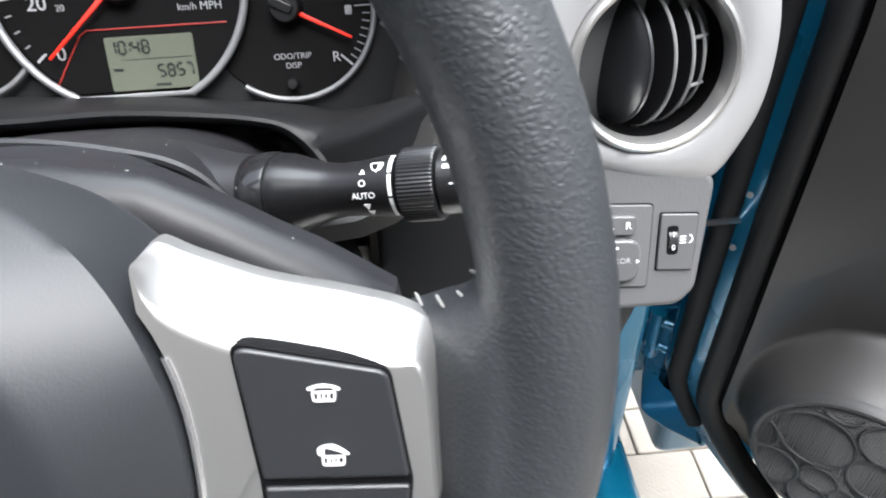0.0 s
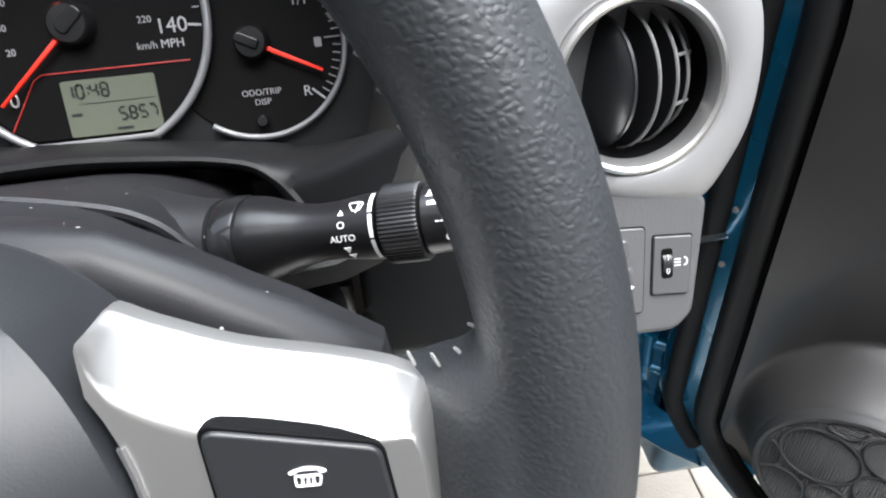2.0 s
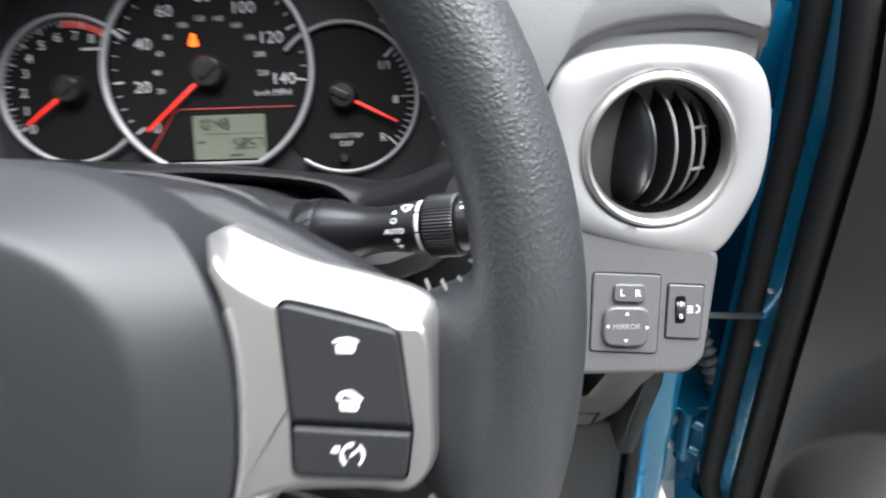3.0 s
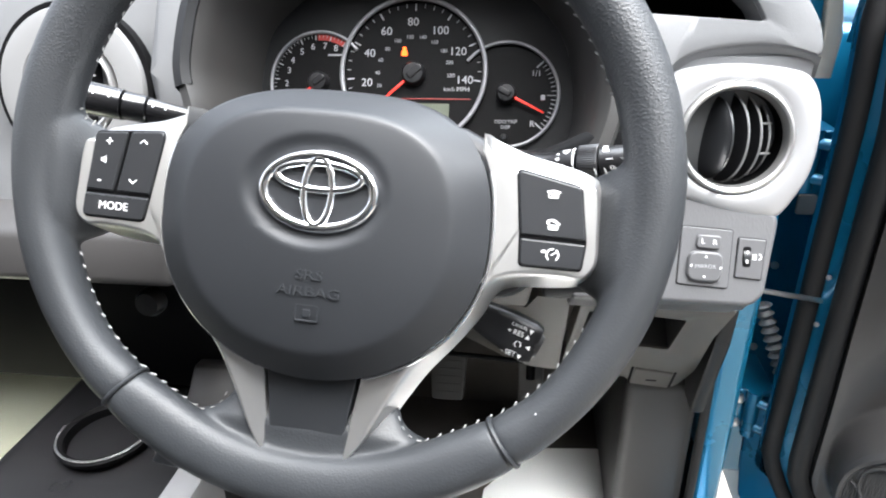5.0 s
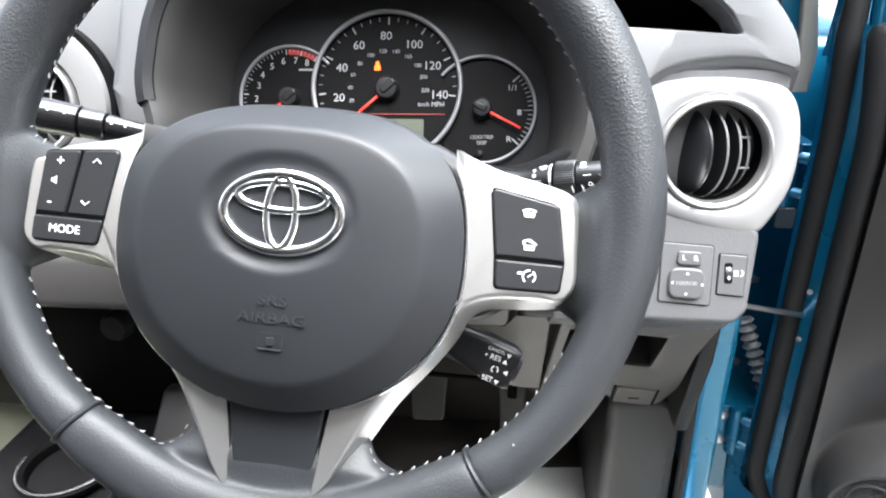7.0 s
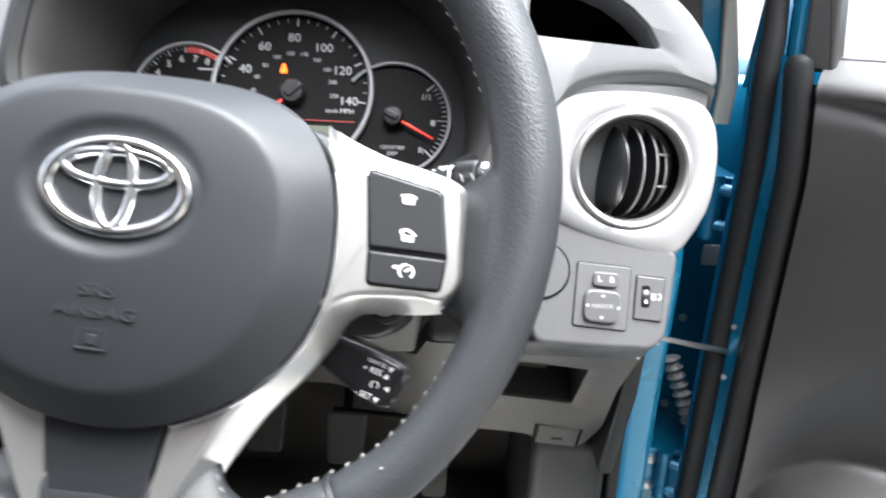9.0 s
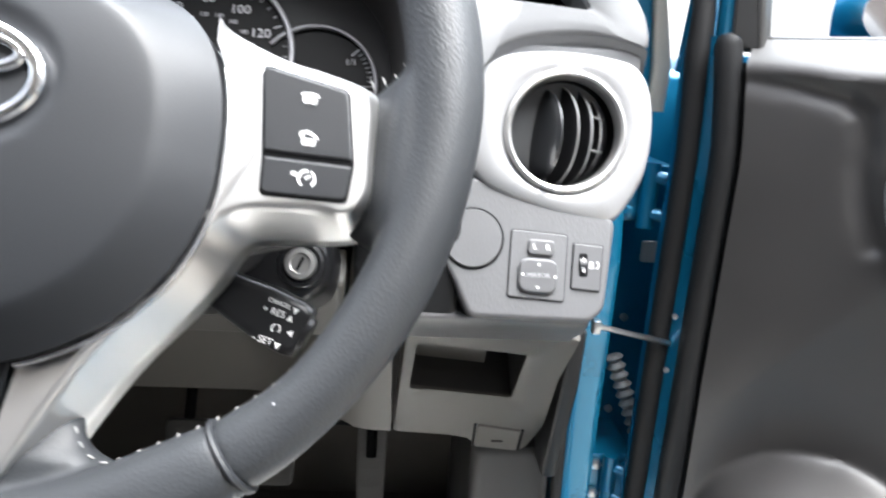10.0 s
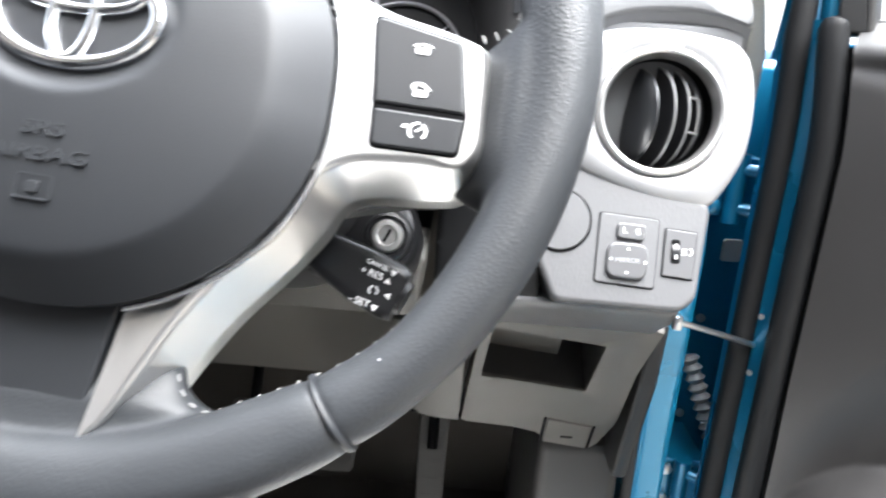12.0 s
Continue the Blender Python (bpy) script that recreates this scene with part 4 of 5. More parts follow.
def vent(parent, cx, cy, m, psi):
    """A round air vent with a ring, a barrel and a turned rotor of blades."""
    f = m @ at(cx, cy)
    part("vent_ring", lathe([(0.0428, -0.006), (0.0428, 0.0015), (0.0420, 0.0038), (0.0402, 0.0046), (0.0385, 0.0036), (0.0374, 0.0005), (0.0366, -0.006)], 72, False), SILVER, parent, "bright round vent ring", m=f)
    part("vent_barrel", lathe([(0.0374, -0.002), (0.0372, -0.030), (0.0370, -0.064), (0.0001, -0.065)], 56, False), MATT, parent, m=f)
    R = f @ Matrix.Translation((0, 0, -0.030)) @ Matrix.Rotation(radians(psi), 4, "Y")
    rr = 0.0360

    def disc(x, th, back):
        r = math.sqrt(max(1e-6, rr * rr - x * x))
        prof = [(r * math.sin(radians(a)), r * math.cos(radians(a))) for a in [(-180 + 360 * k / 40) for k in range(40)]]
        prof = [(y, max(z, back)) for y, z in prof]
        return rings([[(x - th / 2, y, z) for y, z in prof], [(x + th / 2, y, z) for y, z in prof]])
    x0 = -0.0137
    r0 = math.sqrt(rr * rr - x0 * x0) * 0.985
    cap = [[(x0 - 0.005 * math.sin(radians(e)), r0 * math.cos(radians(e)) * math.cos(2 * math.pi * k / 48), r0 * math.cos(radians(e)) * math.sin(2 * math.pi * k / 48)) for k in range(48)] for e in (0, 18, 34, 48, 60, 72, 82, 89)]
    part("shutter", join(rings(cap, False, True), disc(x0, 0.0016, -0.03)), BUTTON, parent, "black shutter disc", m=R)
    for x in (-0.0025, 0.0088, 0.0188):
        vb = part("vent_blade", disc(x, 0.0012, -0.012), BLACK, parent, m=R)
        r = math.sqrt(rr * rr - x * x)
        # lighter bar paints the light caught along the black blade
        part("blade_glint", tube([(x, r * math.sin(radians(t)), r * math.cos(radians(t))) for t in range(-80, 81, 8)], 0.0009, 6), TONED_GREY, vb, m=R)
    for y in (0.0115, -0.0115):
        part("cross_bar", tube([(0.0105, y, 0.0318), (0.0225, y, 0.0268)], 0.0009, 6), TONED_GREY, parent, m=R)


def make_dash():
    d = thing("dashboard", "grey moulded car dashboard with silver vent surround", "dashboard")
    # hood round the cluster
    hood = curve_closed([(-0.118, 0.026), (0.0, 0.018), (0.118, 0.010), (0.149, 0.048), (0.153, 0.10), (0.135, 0.155), (0.07, 0.205), (-0.05, 0.207), (-0.125, 0.160), (-0.143, 0.105), (-0.138, 0.068)], 6)
    hl = []
    for s, z in ((-0.012, -0.236), (-0.006, -0.200), (0.0, -0.150), (0.004, -0.132), (0.010, -0.124), (0.018, -0.128), (0.022, -0.15), (0.022, -0.26)):
        hl.append([(p.x, p.y, z) for p in inset(hood, -s)])
    part("cluster_hood", rings(hl, False, False), KICK, d, "matt black hood round the dials", m=COLUMN)
    start = min(range(len(hood)), key=lambda i: (hood[i] - Vector((0.147, 0.078))).length)
    arch = [hood[(start + i) % len(hood)] for i in range(len(hood))]
    arch = arch[:max(i for i, p in enumerate(arch) if p.y > 0.078) + 1]
    whole = {s: inset(hood, -s) for s in (0.0065, 0.012, 0.020, 0.027)}
    order = [(start + i) % len(hood) for i in range(len(arch))]
    part("hood_lip", rings([[(whole[s][i].x, whole[s][i].y, z) for i in order] for s, z in ((0.0065, -0.134), (0.0065, -0.1265), (0.012, -0.1225), (0.020, -0.126), (0.027, -0.15), (0.027, -0.27))], False, False, False), HOOD, d, "dark lip round the hood", m=COLUMN)
    # floor of the hood, arched over the column
    inner = curve_open([(-0.112, 0.014, -0.160), (-0.104, 0.030, -0.162), (-0.090, 0.040, -0.165), (-0.060, 0.047, -0.165), (-0.024, 0.0482, -0.165), (0.0151, 0.0487, -0.165), (0.0575, 0.0446, -0.165), (0.0780, 0.0412, -0.165), (0.0900, 0.0376, -0.164), (0.0985, 0.0312, -0.162), (0.1040, 0.0245, -0.161), (0.1085, 0.0170, -0.160), (0.1120, 0.008, -0.160)], 6)
    outer = curve_open([(-0.150, 0.040, -0.150), (-0.145, 0.055, -0.190), (-0.120, 0.060, -0.215), (-0.070, 0.057, -0.222), (-0.030, 0.0545, -0.222), (0.012, 0.0520, -0.222), (0.060, 0.0465, -0.222), (0.0860, 0.0430, -0.221), (0.1080, 0.0395, -0.214), (0.1300, 0.0425, -0.180), (0.1480, 0.0470, -0.136), (0.1560, 0.0360, -0.128), (0.1570, 0.010, -0.127)], 6)
    sheet = []
    for i, o in zip(inner, outer):
        i, o = Vector(i), Vector(o)
        inward = (Vector((0.0, -0.014, i.z)) - i).normalized()
        up = Vector((0, 0.0012, 0.0008))
        sheet.append([o, o.lerp(i, 0.35) + up * 0.5, o.lerp(i, 0.7) + up, o.lerp(i, 0.9) + up, i, i + inward * 0.0022 + Vector((0, 0, 0.0006)), i + inward * 0.005 - Vector((0, 0, 0.002)), i + inward * 0.012 - Vector((0, 0, 0.030))])
    part("hood_floor", rings(sheet, False, False, False), HOOD, d, "charcoal floor of the hood arched over the column", m=COLUMN)
    # upper pad beside the hood, open above the tray
    S = side_frame(0.212, 0.99, 0.35)
    k = math.hypot(1, 0.35)
    o = lambda pts: [(x, (z - 0.99) * k) for x, z in pts]
    lip = curve_open(o([(0.196, 0.942), (0.2118, 0.9800), (0.2346, 0.9938), (0.2738, 0.9993), (0.300, 0.9975), (0.3235, 0.9911)]), 8)
    crest = curve_open(o([(0.3240, 1.0), (0.3198, 1.0164), (0.3066, 1.0368), (0.2908, 1.0517), (0.2719, 1.0620), (0.25, 1.070), (0.20, 1.077), (0.15, 1.080)]), 6)
    brow = [Vector(p) for p in o([(0.150, 0.944)])] + lip[1:] + crest
    mouth = fillet(o([(0.186, 1.0225), (0.2816, 1.0155), (0.2731, 1.0306), (0.2602, 1.0424), (0.2444, 1.0527), (0.2287, 1.0586), (0.205, 1.0635), (0.186, 1.065)]), [0.003, 0.002] + [0.01] * 5 + [0.003], 4)
    part("upper_pad", plate_with_hole(brow, mouth, (0.238, 0.047 * k), [(0, 0, -0.045), (0, 0, 0.0005), (0, 0.0006, 0.0022), (0, 0.0018, 0.0035), (0, 0.0035, 0.004), (0.5, 0, 0.004), (0.955, 0, 0.004), (0.98, 0, 0.0034), (1, 0, 0.0018), (1, 0, -0.03)], 180), DASH, d, "grey grained upper pad", m=S)
    part("pad_chamfer", rings([[(p.x, p.y + 0.001, -0.004) for p in lip], [(p.x, p.y, 0.0008) for p in lip], [(p.x + 0.002, p.y - 0.0125, -0.014) for p in lip], [(p.x + 0.002, p.y - 0.0125, -0.03) for p in lip]], False, False, False), DASH, d, m=S)
    part("pad_foot", pad(o([(0.150, 0.902), (0.189, 0.902), (0.193, 0.935), (0.15, 0.945)]), -0.04, -0.001, 0.003), MATT, d, m=S)
    # cavity shade is painted matt black; a lid block keeps light out
    part("tray", join(block(0.17, 0.305, 0.225, 0.37, 0.985, 1.004, 0.002), block(0.17, 0.305, 0.36, 0.38, 1.0, 1.10, 0.002), block(0.283, 0.30, 0.26, 0.37, 1.0, 1.07, 0.002), block(0.160, 0.30, 0.275, 0.38, 1.068, 1.082, 0.002), block(0.160, 0.186, 0.24, 0.37, 1.0, 1.09, 0.002)), MATT, d, "open tray, its shaded inside painted black")
    part("tray_lip", tube([S @ Vector((p[0], p[1], -0.0012)) for p in mouth + mouth[:1]], 0.0009, 6), DASH, d)
    part("end_body", block(0.17, 0.322, 0.215, 0.40, 0.87, 0.992, 0.004), DASH, d)
    part("top_pad", prism_x([(0.385, 1.10), (0.80, 1.09), (0.80, 1.02), (0.385, 1.03)], -1.0, 0.33, 0.008), DASH, d)
    # silver surround with the round vent
    B = side_frame(0.190, 0.934, 0.245)
    kb = math.hypot(1, 0.245)
    cx, cy = 0.2655, 0.0
    outer = curve_closed([(x, (z - 0.934) * kb) for x, z in [(0.1985, 0.915), (0.2005, 0.945), (0.2060, 0.970), (0.2160, 0.9815), (0.235, 0.9870), (0.2666, 0.9888), (0.2990, 0.9858), (0.3160, 0.9800), (0.3255, 0.964), (0.3283, 0.938), (0.3246, 0.910), (0.3140, 0.888), (0.3030, 0.8745), (0.290, 0.8735), (0.262, 0.8775), (0.230, 0.887), (0.2085, 0.898)]], 6)
    hole = ellipse(cx, cy, 0.0420, 0.0420, 64)
    bez = part("vent_surround", plate_with_hole(outer, hole, (cx, cy), [(0, 0, -0.022), (0, 0, -0.008), (0, 0.0006, -0.004), (0, 0.002, -0.0015), (0, 0.004, 0.0), (0.55, 0, 0.0022), (0.86, 0, 0.0016), (0.95, 0, 0.0002), (1, 0, -0.003), (1, 0, -0.008)]), BEZEL, d, "pale silver vent surround", m=B)
    vent(bez, cx, cy, B, 17)
    # switch panel
    P = side_frame(0.163, 0.845, 0.41)
    kp = math.hypot(1, 0.41)
    q = lambda x, z: (x, (z - 0.845) * kp)
    face = fillet([q(0.2030, 0.8105), q(0.287, 0.8095), q(0.2965, 0.818), q(0.3050, 0.878), q(0.255, 0.888), q(0.215, 0.899), q(0.196, 0.903), q(0.1865, 0.885), q(0.1810, 0.868), q(0.1825, 0.850), q(0.1925, 0.832)], [0.010, 0.014, 0.012, 0.010, 0.03, 0.03, 0.008, 0.012, 0.012, 0.012, 0.012], 6)
    part("switch_panel", pad(face, -0.03, 0.0, 0.004, 4), PANEL, d, "brushed dark grey switch panel", m=P)
    under = prism_x([(0.161, 0.8065), (0.166, 0.799), (0.180, 0.788), (0.205, 0.770), (0.30, 0.770), (0.30, 0.83)], 0.148, 0.292, 0.004)
    part("panel_underside", under, PANEL, d)
    part("knee_filler", prism_x([(0.190, 0.91), (0.168, 0.885), (0.165, 0.84), (0.163, 0.806), (0.170, 0.796), (0.19, 0.790), (0.25, 0.790), (0.25, 0.91)], 0.1235, 0.196, 0.006, 4), HOOD, d, "dark filler panel beside the column")
    part("round_blank", lathe([(0.0202, -0.004), (0.0202, 0.0010), (0.0196, 0.0018), (0.0001, 0.0019)], 48), PANEL, d, "round blanking cover", m=P @ at(*q(0.2045, 0.8605)))
    part("blank_ring", lathe([(0.0215, -0.004), (0.0215, 0.0008), (0.0202, 0.0008), (0.0202, -0.004)], 48, False), MATT, d, m=P @ at(*q(0.2045, 0.8605)))
    ms = part("mirror_switch", pad(fillet([q(0.2290, 0.8245), q(0.2678, 0.8222), q(0.2702, 0.8648), q(0.2312, 0.8672)], 0.0025), -0.004, 0.0016, 0.0008), PANEL, d, "electric mirror switch", m=P)
    part("switch_gap", pad(fillet([q(0.2284, 0.8238), q(0.2684, 0.8215), q(0.2709, 0.8655), q(0.2306, 0.8679)], 0.003), -0.004, 0.0002, 0.0001), MATT, d, m=P)
    sel = part("selector", pad(fillet([q(0.2418, 0.8515), q(0.2602, 0.8505), q(0.2610, 0.8605), q(0.2426, 0.8613)], 0.0035), 0.0, 0.0042, 0.0012), SWITCH, ms, "small L R selector", m=P)
    words("L", 0.0058, P @ at(*q(0.2470, 0.8564), 0.0043), WHITE, sel)
    words("R", 0.0058, P @ at(*q(0.2560, 0.8558), 0.0043), WHITE, sel)
    pd = part("mirror_pad", pad(fillet([q(0.2352, 0.8275), q(0.2620, 0.8262), q(0.2635, 0.8485), q(0.2365, 0.8495)], 0.008), 0.0, 0.0050, 0.0020, 4), SWITCH, ms, "rounded mirror adjuster pad", m=P)
    words("MIRROR", 0.0044, P @ at(*q(0.2494, 0.8380), 0.0051), GREY_PRINT, pd)
    tri = lambda: pad([(-0.0012, -0.0008), (0.0012, -0.0008), (0, 0.0010)], 0, 0.0002, 0.00003, 1)
    for x, z, a in ((0.2498, 0.8452, 0), (0.2490, 0.8304, 180), (0.2385, 0.8385, 90), (0.2612, 0.8374, -90)):
        part("arrow_mark", tri(), WHITE, pd, m=P @ at(*q(x, z), 0.0049, a), smooth=False)
    part("switch_gap", pad(fillet([q(0.2722, 0.8302), q(0.2932, 0.8288), q(0.2958, 0.8592), q(0.2740, 0.8605)], 0.0018), -0.004, 0.0002, 0.0001), MATT, d, m=P)
    hs = part("headlamp_switch", pad(fillet([q(0.2729, 0.8309), q(0.2926, 0.8295), q(0.2950, 0.8585), q(0.2747, 0.8598)], 0.0014), -0.004, 0.0018, 0.0008), SWITCH, d, "headlamp levelling switch", m=P)
    part("thumb_slot", pad(box_outline(*q(0.2780, 0)[:1], 0.2842, (0.8385 - 0.845) * kp, (0.8535 - 0.845) * kp, 0.002), 0.001, 0.0021, 0.0003), MATT, hs, m=P)
    tw = part("thumb_wheel", tube([P @ Vector((0.2788, (0.8462 - 0.845) * kp, -0.0035)), P @ Vector((0.2834, (0.8462 - 0.845) * kp, -0.0035))], 0.0072, 20), BUTTON, hs)
    words("1", 0.0042, P @ at(*q(0.2811, 0.8492), 0.0034), WHITE, tw)
    words("0", 0.0042, P @ at(*q(0.2811, 0.8425), 0.0034), WHITE, tw)
    part("headlamp_mark", join(band(0.0016, 0, 0.0014, 0.0019, -90, 90, 0, 0.0002, 10), *[pad(box_outline(-0.003, 0.0, y, y + 0.0005, 0.0001), 0, 0.0002, 0.00003, 1) for y in (-0.0017, -0.0004, 0.0009)]), WHITE, hs, m=P @ at(*q(0.2884, 0.8462), 0.0019) @ Matrix.Diagonal((1.1, 1.3, 1, 1)), smooth=False)
    # lower panels
    L = side_frame(0.221, 0.75, -0.7)
    kl = math.hypot(1, 0.7)
    w = lambda x, z: (x, (z - 0.75) * kl)
    outer = fillet([w(0.1522, 0.622), w(0.205, 0.618), w(0.229, 0.612), w(0.233, 0.598), w(0.290, 0.590), w(0.300, 0.640), w(0.296, 0.715), w(0.300, 0.772), w(0.1612, 0.780)], [0.002, 0.004, 0.004, 0.002, 0.004, 0.02, 0.02, 0.004, 0.002], 5)
    hole = fillet([w(0.1662, 0.6992), w(0.2593, 0.6865), w(0.2612, 0.7497), w(0.1706, 0.7624)], 0.003, 4)
    c = w(0.214, 0.7245)
    lp = part("lower_panel", plate_with_hole(outer, hole, c, [(0, 0, -0.02), (0, 0, -0.003), (0, 0.0012, -0.0006), (0, 0.003, 0), (0.5, 0, 0), (0.96, 0, 0), (1, 0, -0.001), (1, 0, -0.006)], 120), LOWER, d, "grey lower panel with an open pocket", m=L)
    # the pocket's inner shade is put into this darker plastic
    part("pocket", plate_with_hole(hole, hole, c, [(0, 0, -0.004), (0, 0.0005, -0.075), (0, 0.02, -0.076), (0, 0.2, -0.076)], 120), KICK, d, "pocket inside painted darker for its shade", m=L)
    part("pocket_card", pad(box_outline(0.171, 0.236, (0.680 - 0.75) * kl, (0.7615 - 0.75) * kl, 0.003), -0.06, -0.034, 0.002), LOWER, d, "lighter grey divider in the pocket", m=L)
    part("fuse_lid", pad(fillet([w(0.2365, 0.6005), w(0.2810, 0.5930), w(0.2782, 0.6325), w(0.2350, 0.6415)], 0.002), -0.004, 0.0022, 0.001), LOWER, lp, "small square lid", m=L)
    for a, b in (((0.2325, 0.6420), (0.2345, 0.6005)), ((0.2806, 0.6330), (0.2832, 0.5935))):
        part("lid_slit", tube([L @ Vector((*w(*a), 0.0003)), L @ Vector((*w(*b), 0.0003))], 0.0014, 6), MATT, lp)
    part("lid_grip", pad(box_outline(0.252, 0.264, (0.6115 - 0.75) * kl, (0.6145 - 0.75) * kl, 0.001), 0.001, 0.0028, 0.0006), MATT, lp, m=L)
    sheet = []
    for k in range(43):
        x = -0.268 + (0.1508 + 0.268) * k / 42
        ease_in = min(1.0, max(0.0, (0.132 - x) / 0.13))
        back = ease_in * ease_in * (3 - 2 * ease_in)
        sunk = -0.050 * back
        z0 = 0.634 - 0.0270 * back - 0.0115 * max(0.0, x) / 0.1508
        z1 = 0.757 - 0.034 * back if x < 0.112 else 0.757 + 0.023 * min(1.0, (x - 0.112) / 0.006)
        col = [(x, (z0 + (z1 - z0) * f - 0.75) * kl, sunk) for f in [q / 12 for q in range(13)]]
        sheet.append([(x, col[0][1], sunk - 0.02)] + [(x, col[0][1], sunk - 0.002), (x, col[0][1] + 0.0015, sunk)] + col[1:] + [(x, col[-1][1], sunk - 0.02)])
    part("lower_left_panel", rings(sheet), LOWER, d, "grey panel under the steering column", m=L)
    # black sheet set back under the shroud, in place of the shade there
    part("column_shade", pad(fillet([w(-0.25, 0.690), w(0.105, 0.710), w(0.118, 0.800), w(-0.25, 0.800)], 0.003), -0.12, -0.085, 0.002), MATT, d, "black backing standing in for the shade under the column shroud", m=L)
    part("column_apron", pad(fillet([w(-0.110, 0.7805), w(0.112, 0.7790), w(0.119, 0.835), w(-0.11, 0.835)], 0.005), -0.02, 0.010, 0.004), LOWER, d, "grey apron under the column", m=L)
    for x0, x1, z0, z1 in ((-0.040, -0.020, 0.748, 0.760), (-0.018, -0.004, 0.750, 0.764)):
        part("panel_clip", pad(box_outline(x0, x1, (z0 - 0.75) * kl, (z1 - 0.75) * kl, 0.003), -0.06, -0.030, 0.002), HOOD, d, m=L)
    part("under_edge", tube([L @ Vector((*w(0.02, 0.637), -0.006)), L @ Vector((*w(0.1508, 0.6212), -0.006)), L @ Vector((*w(0.205, 0.6165), -0.006))], 0.003, 8), MATT, d)
    # dashboard left of the hood
    part("left_body", prism_x([(0.205, 0.845), (0.225, 0.90), (0.242, 1.00), (0.262, 1.06), (0.32, 1.10), (0.40, 1.09), (0.40, 0.83), (0.24, 0.83)], -1.0, -0.155, 0.012, 4), DASH, d)
    part("hood_cheek", prism_x([(0.185, 0.90), (0.205, 0.98), (0.235, 1.06), (0.30, 1.095), (0.40, 1.09), (0.40, 0.86)], -0.215, -0.150, 0.018, 5), DASH, d)
    part("right_cheek", prism_x([(0.20, 0.86), (0.205, 0.93), (0.245, 1.05), (0.30, 1.095), (0.40, 1.09), (0.40, 0.84), (0.22, 0.84)], 0.152, 0.185, 0.010, 4), DASH, d)
    part("hood_roof", prism_x([(0.21, 1.090), (0.235, 1.115), (0.40, 1.13), (0.40, 1.09)], -0.17, 0.17, 0.008), DASH, d)
    V = side_frame(0.222, 0.962, 0.22)
    # shade on this side is put into a darker grey than the right surround
    lv = part("left_vent_surround", lathe([(0.0710, -0.02), (0.0710, 0.002), (0.0690, 0.0055), (0.060, 0.0075), (0.0470, 0.0070), (0.0445, 0.003), (0.0425, -0.004)], 72, False), TONED_GREY, d, "round vent surround painted darker for its shade", m=V @ at(-0.302, 0))
    part("surround_gap", lathe([(0.0760, -0.01), (0.0760, 0.0012), (0.0705, 0.0012)], 72, False), MATT, d, m=V @ at(-0.302, 0))
    vent(lv, -0.302, 0, V @ Matrix.Translation((0, 0, 0.004)), 0)
    return d


make_dash()

# ---- footwell and centre console ----
floor = part("floor", block(-0.95, 0.33, -1.4, 0.72, 0.29, 0.33, 0.004), CARPET, None, "dark carpeted car floor")
tagged(floor, "dark carpeted car floor", "floor", kind="structure")
fire = part("wall_front", prism_x([(0.62, 0.30), (0.72, 0.30), (0.60, 0.95), (0.45, 0.95)], -0.95, 0.33, 0.004), CARPET)
tagged(fire, "black carpeted bulkhead under the dashboard", "bulkhead", kind="structure")


def make_pedal(name, label, x, z0, z1, wide, y):
    p = thing(name, label, "pedal", Matrix.Translation((x, y, z0)), group="pedals")
    h = z1 - z0
    f = frame_of((0, 0, 0), (1, 0, 0), (0, 0.45, 1))
    pd = part("pad", pad(fillet([(-wide / 2 * 0.86, 0), (wide / 2 * 0.86, 0), (wide / 2, h), (-wide / 2, h)], 0.008), -0.012, 0.0, 0.003), PEDAL, p, m=f)
    for k in range(5):
        part("rib", pad(box_outline(-wide * 0.36, wide * 0.36, h * (0.14 + 0.17 * k), h * (0.14 + 0.17 * k) + 0.004, 0.001), -0.001, 0.0006, 0.0003), PEDAL, pd, m=f)
    part("arm", tube([(0, 0.03, h * 0.6), (0, 0.07, h + 0.06), (0, 0.09, h + 0.16)], 0.007, 10), MATT, p)


make_pedal("accelerator_pedal", "narrow black rubber accelerator pedal", 0.1235, 0.405, 0.525, 0.040, 0.455)
make_pedal("brake_pedal", "black rubber brake pedal", -0.001, 0.447, 0.517, 0.056, 0.46)
make_pedal("clutch_pedal", "black rubber clutch pedal", -0.112, 0.460, 0.530, 0.054, 0.46)
mat_ = part("floor_paper", pad(fillet([(0.02, -0.10), (0.236, -0.08), (0.238, 0.505), (0.13, 0.495), (0.06, 0.40)], 0.006), 0.332, 0.3345, 0.001), PAPER)
tagged(mat_, "white protective paper on the driver's floor", "paper mat")
crm = part("floor_paper", pad(fillet([(-0.92, 0.0), (-0.50, 0.0), (-0.50, 0.62), (-0.92, 0.62)], 0.006), 0.332, 0.3345, 0.001), CREAM)
tagged(crm, "cream protective paper on the passenger floor", "paper mat")


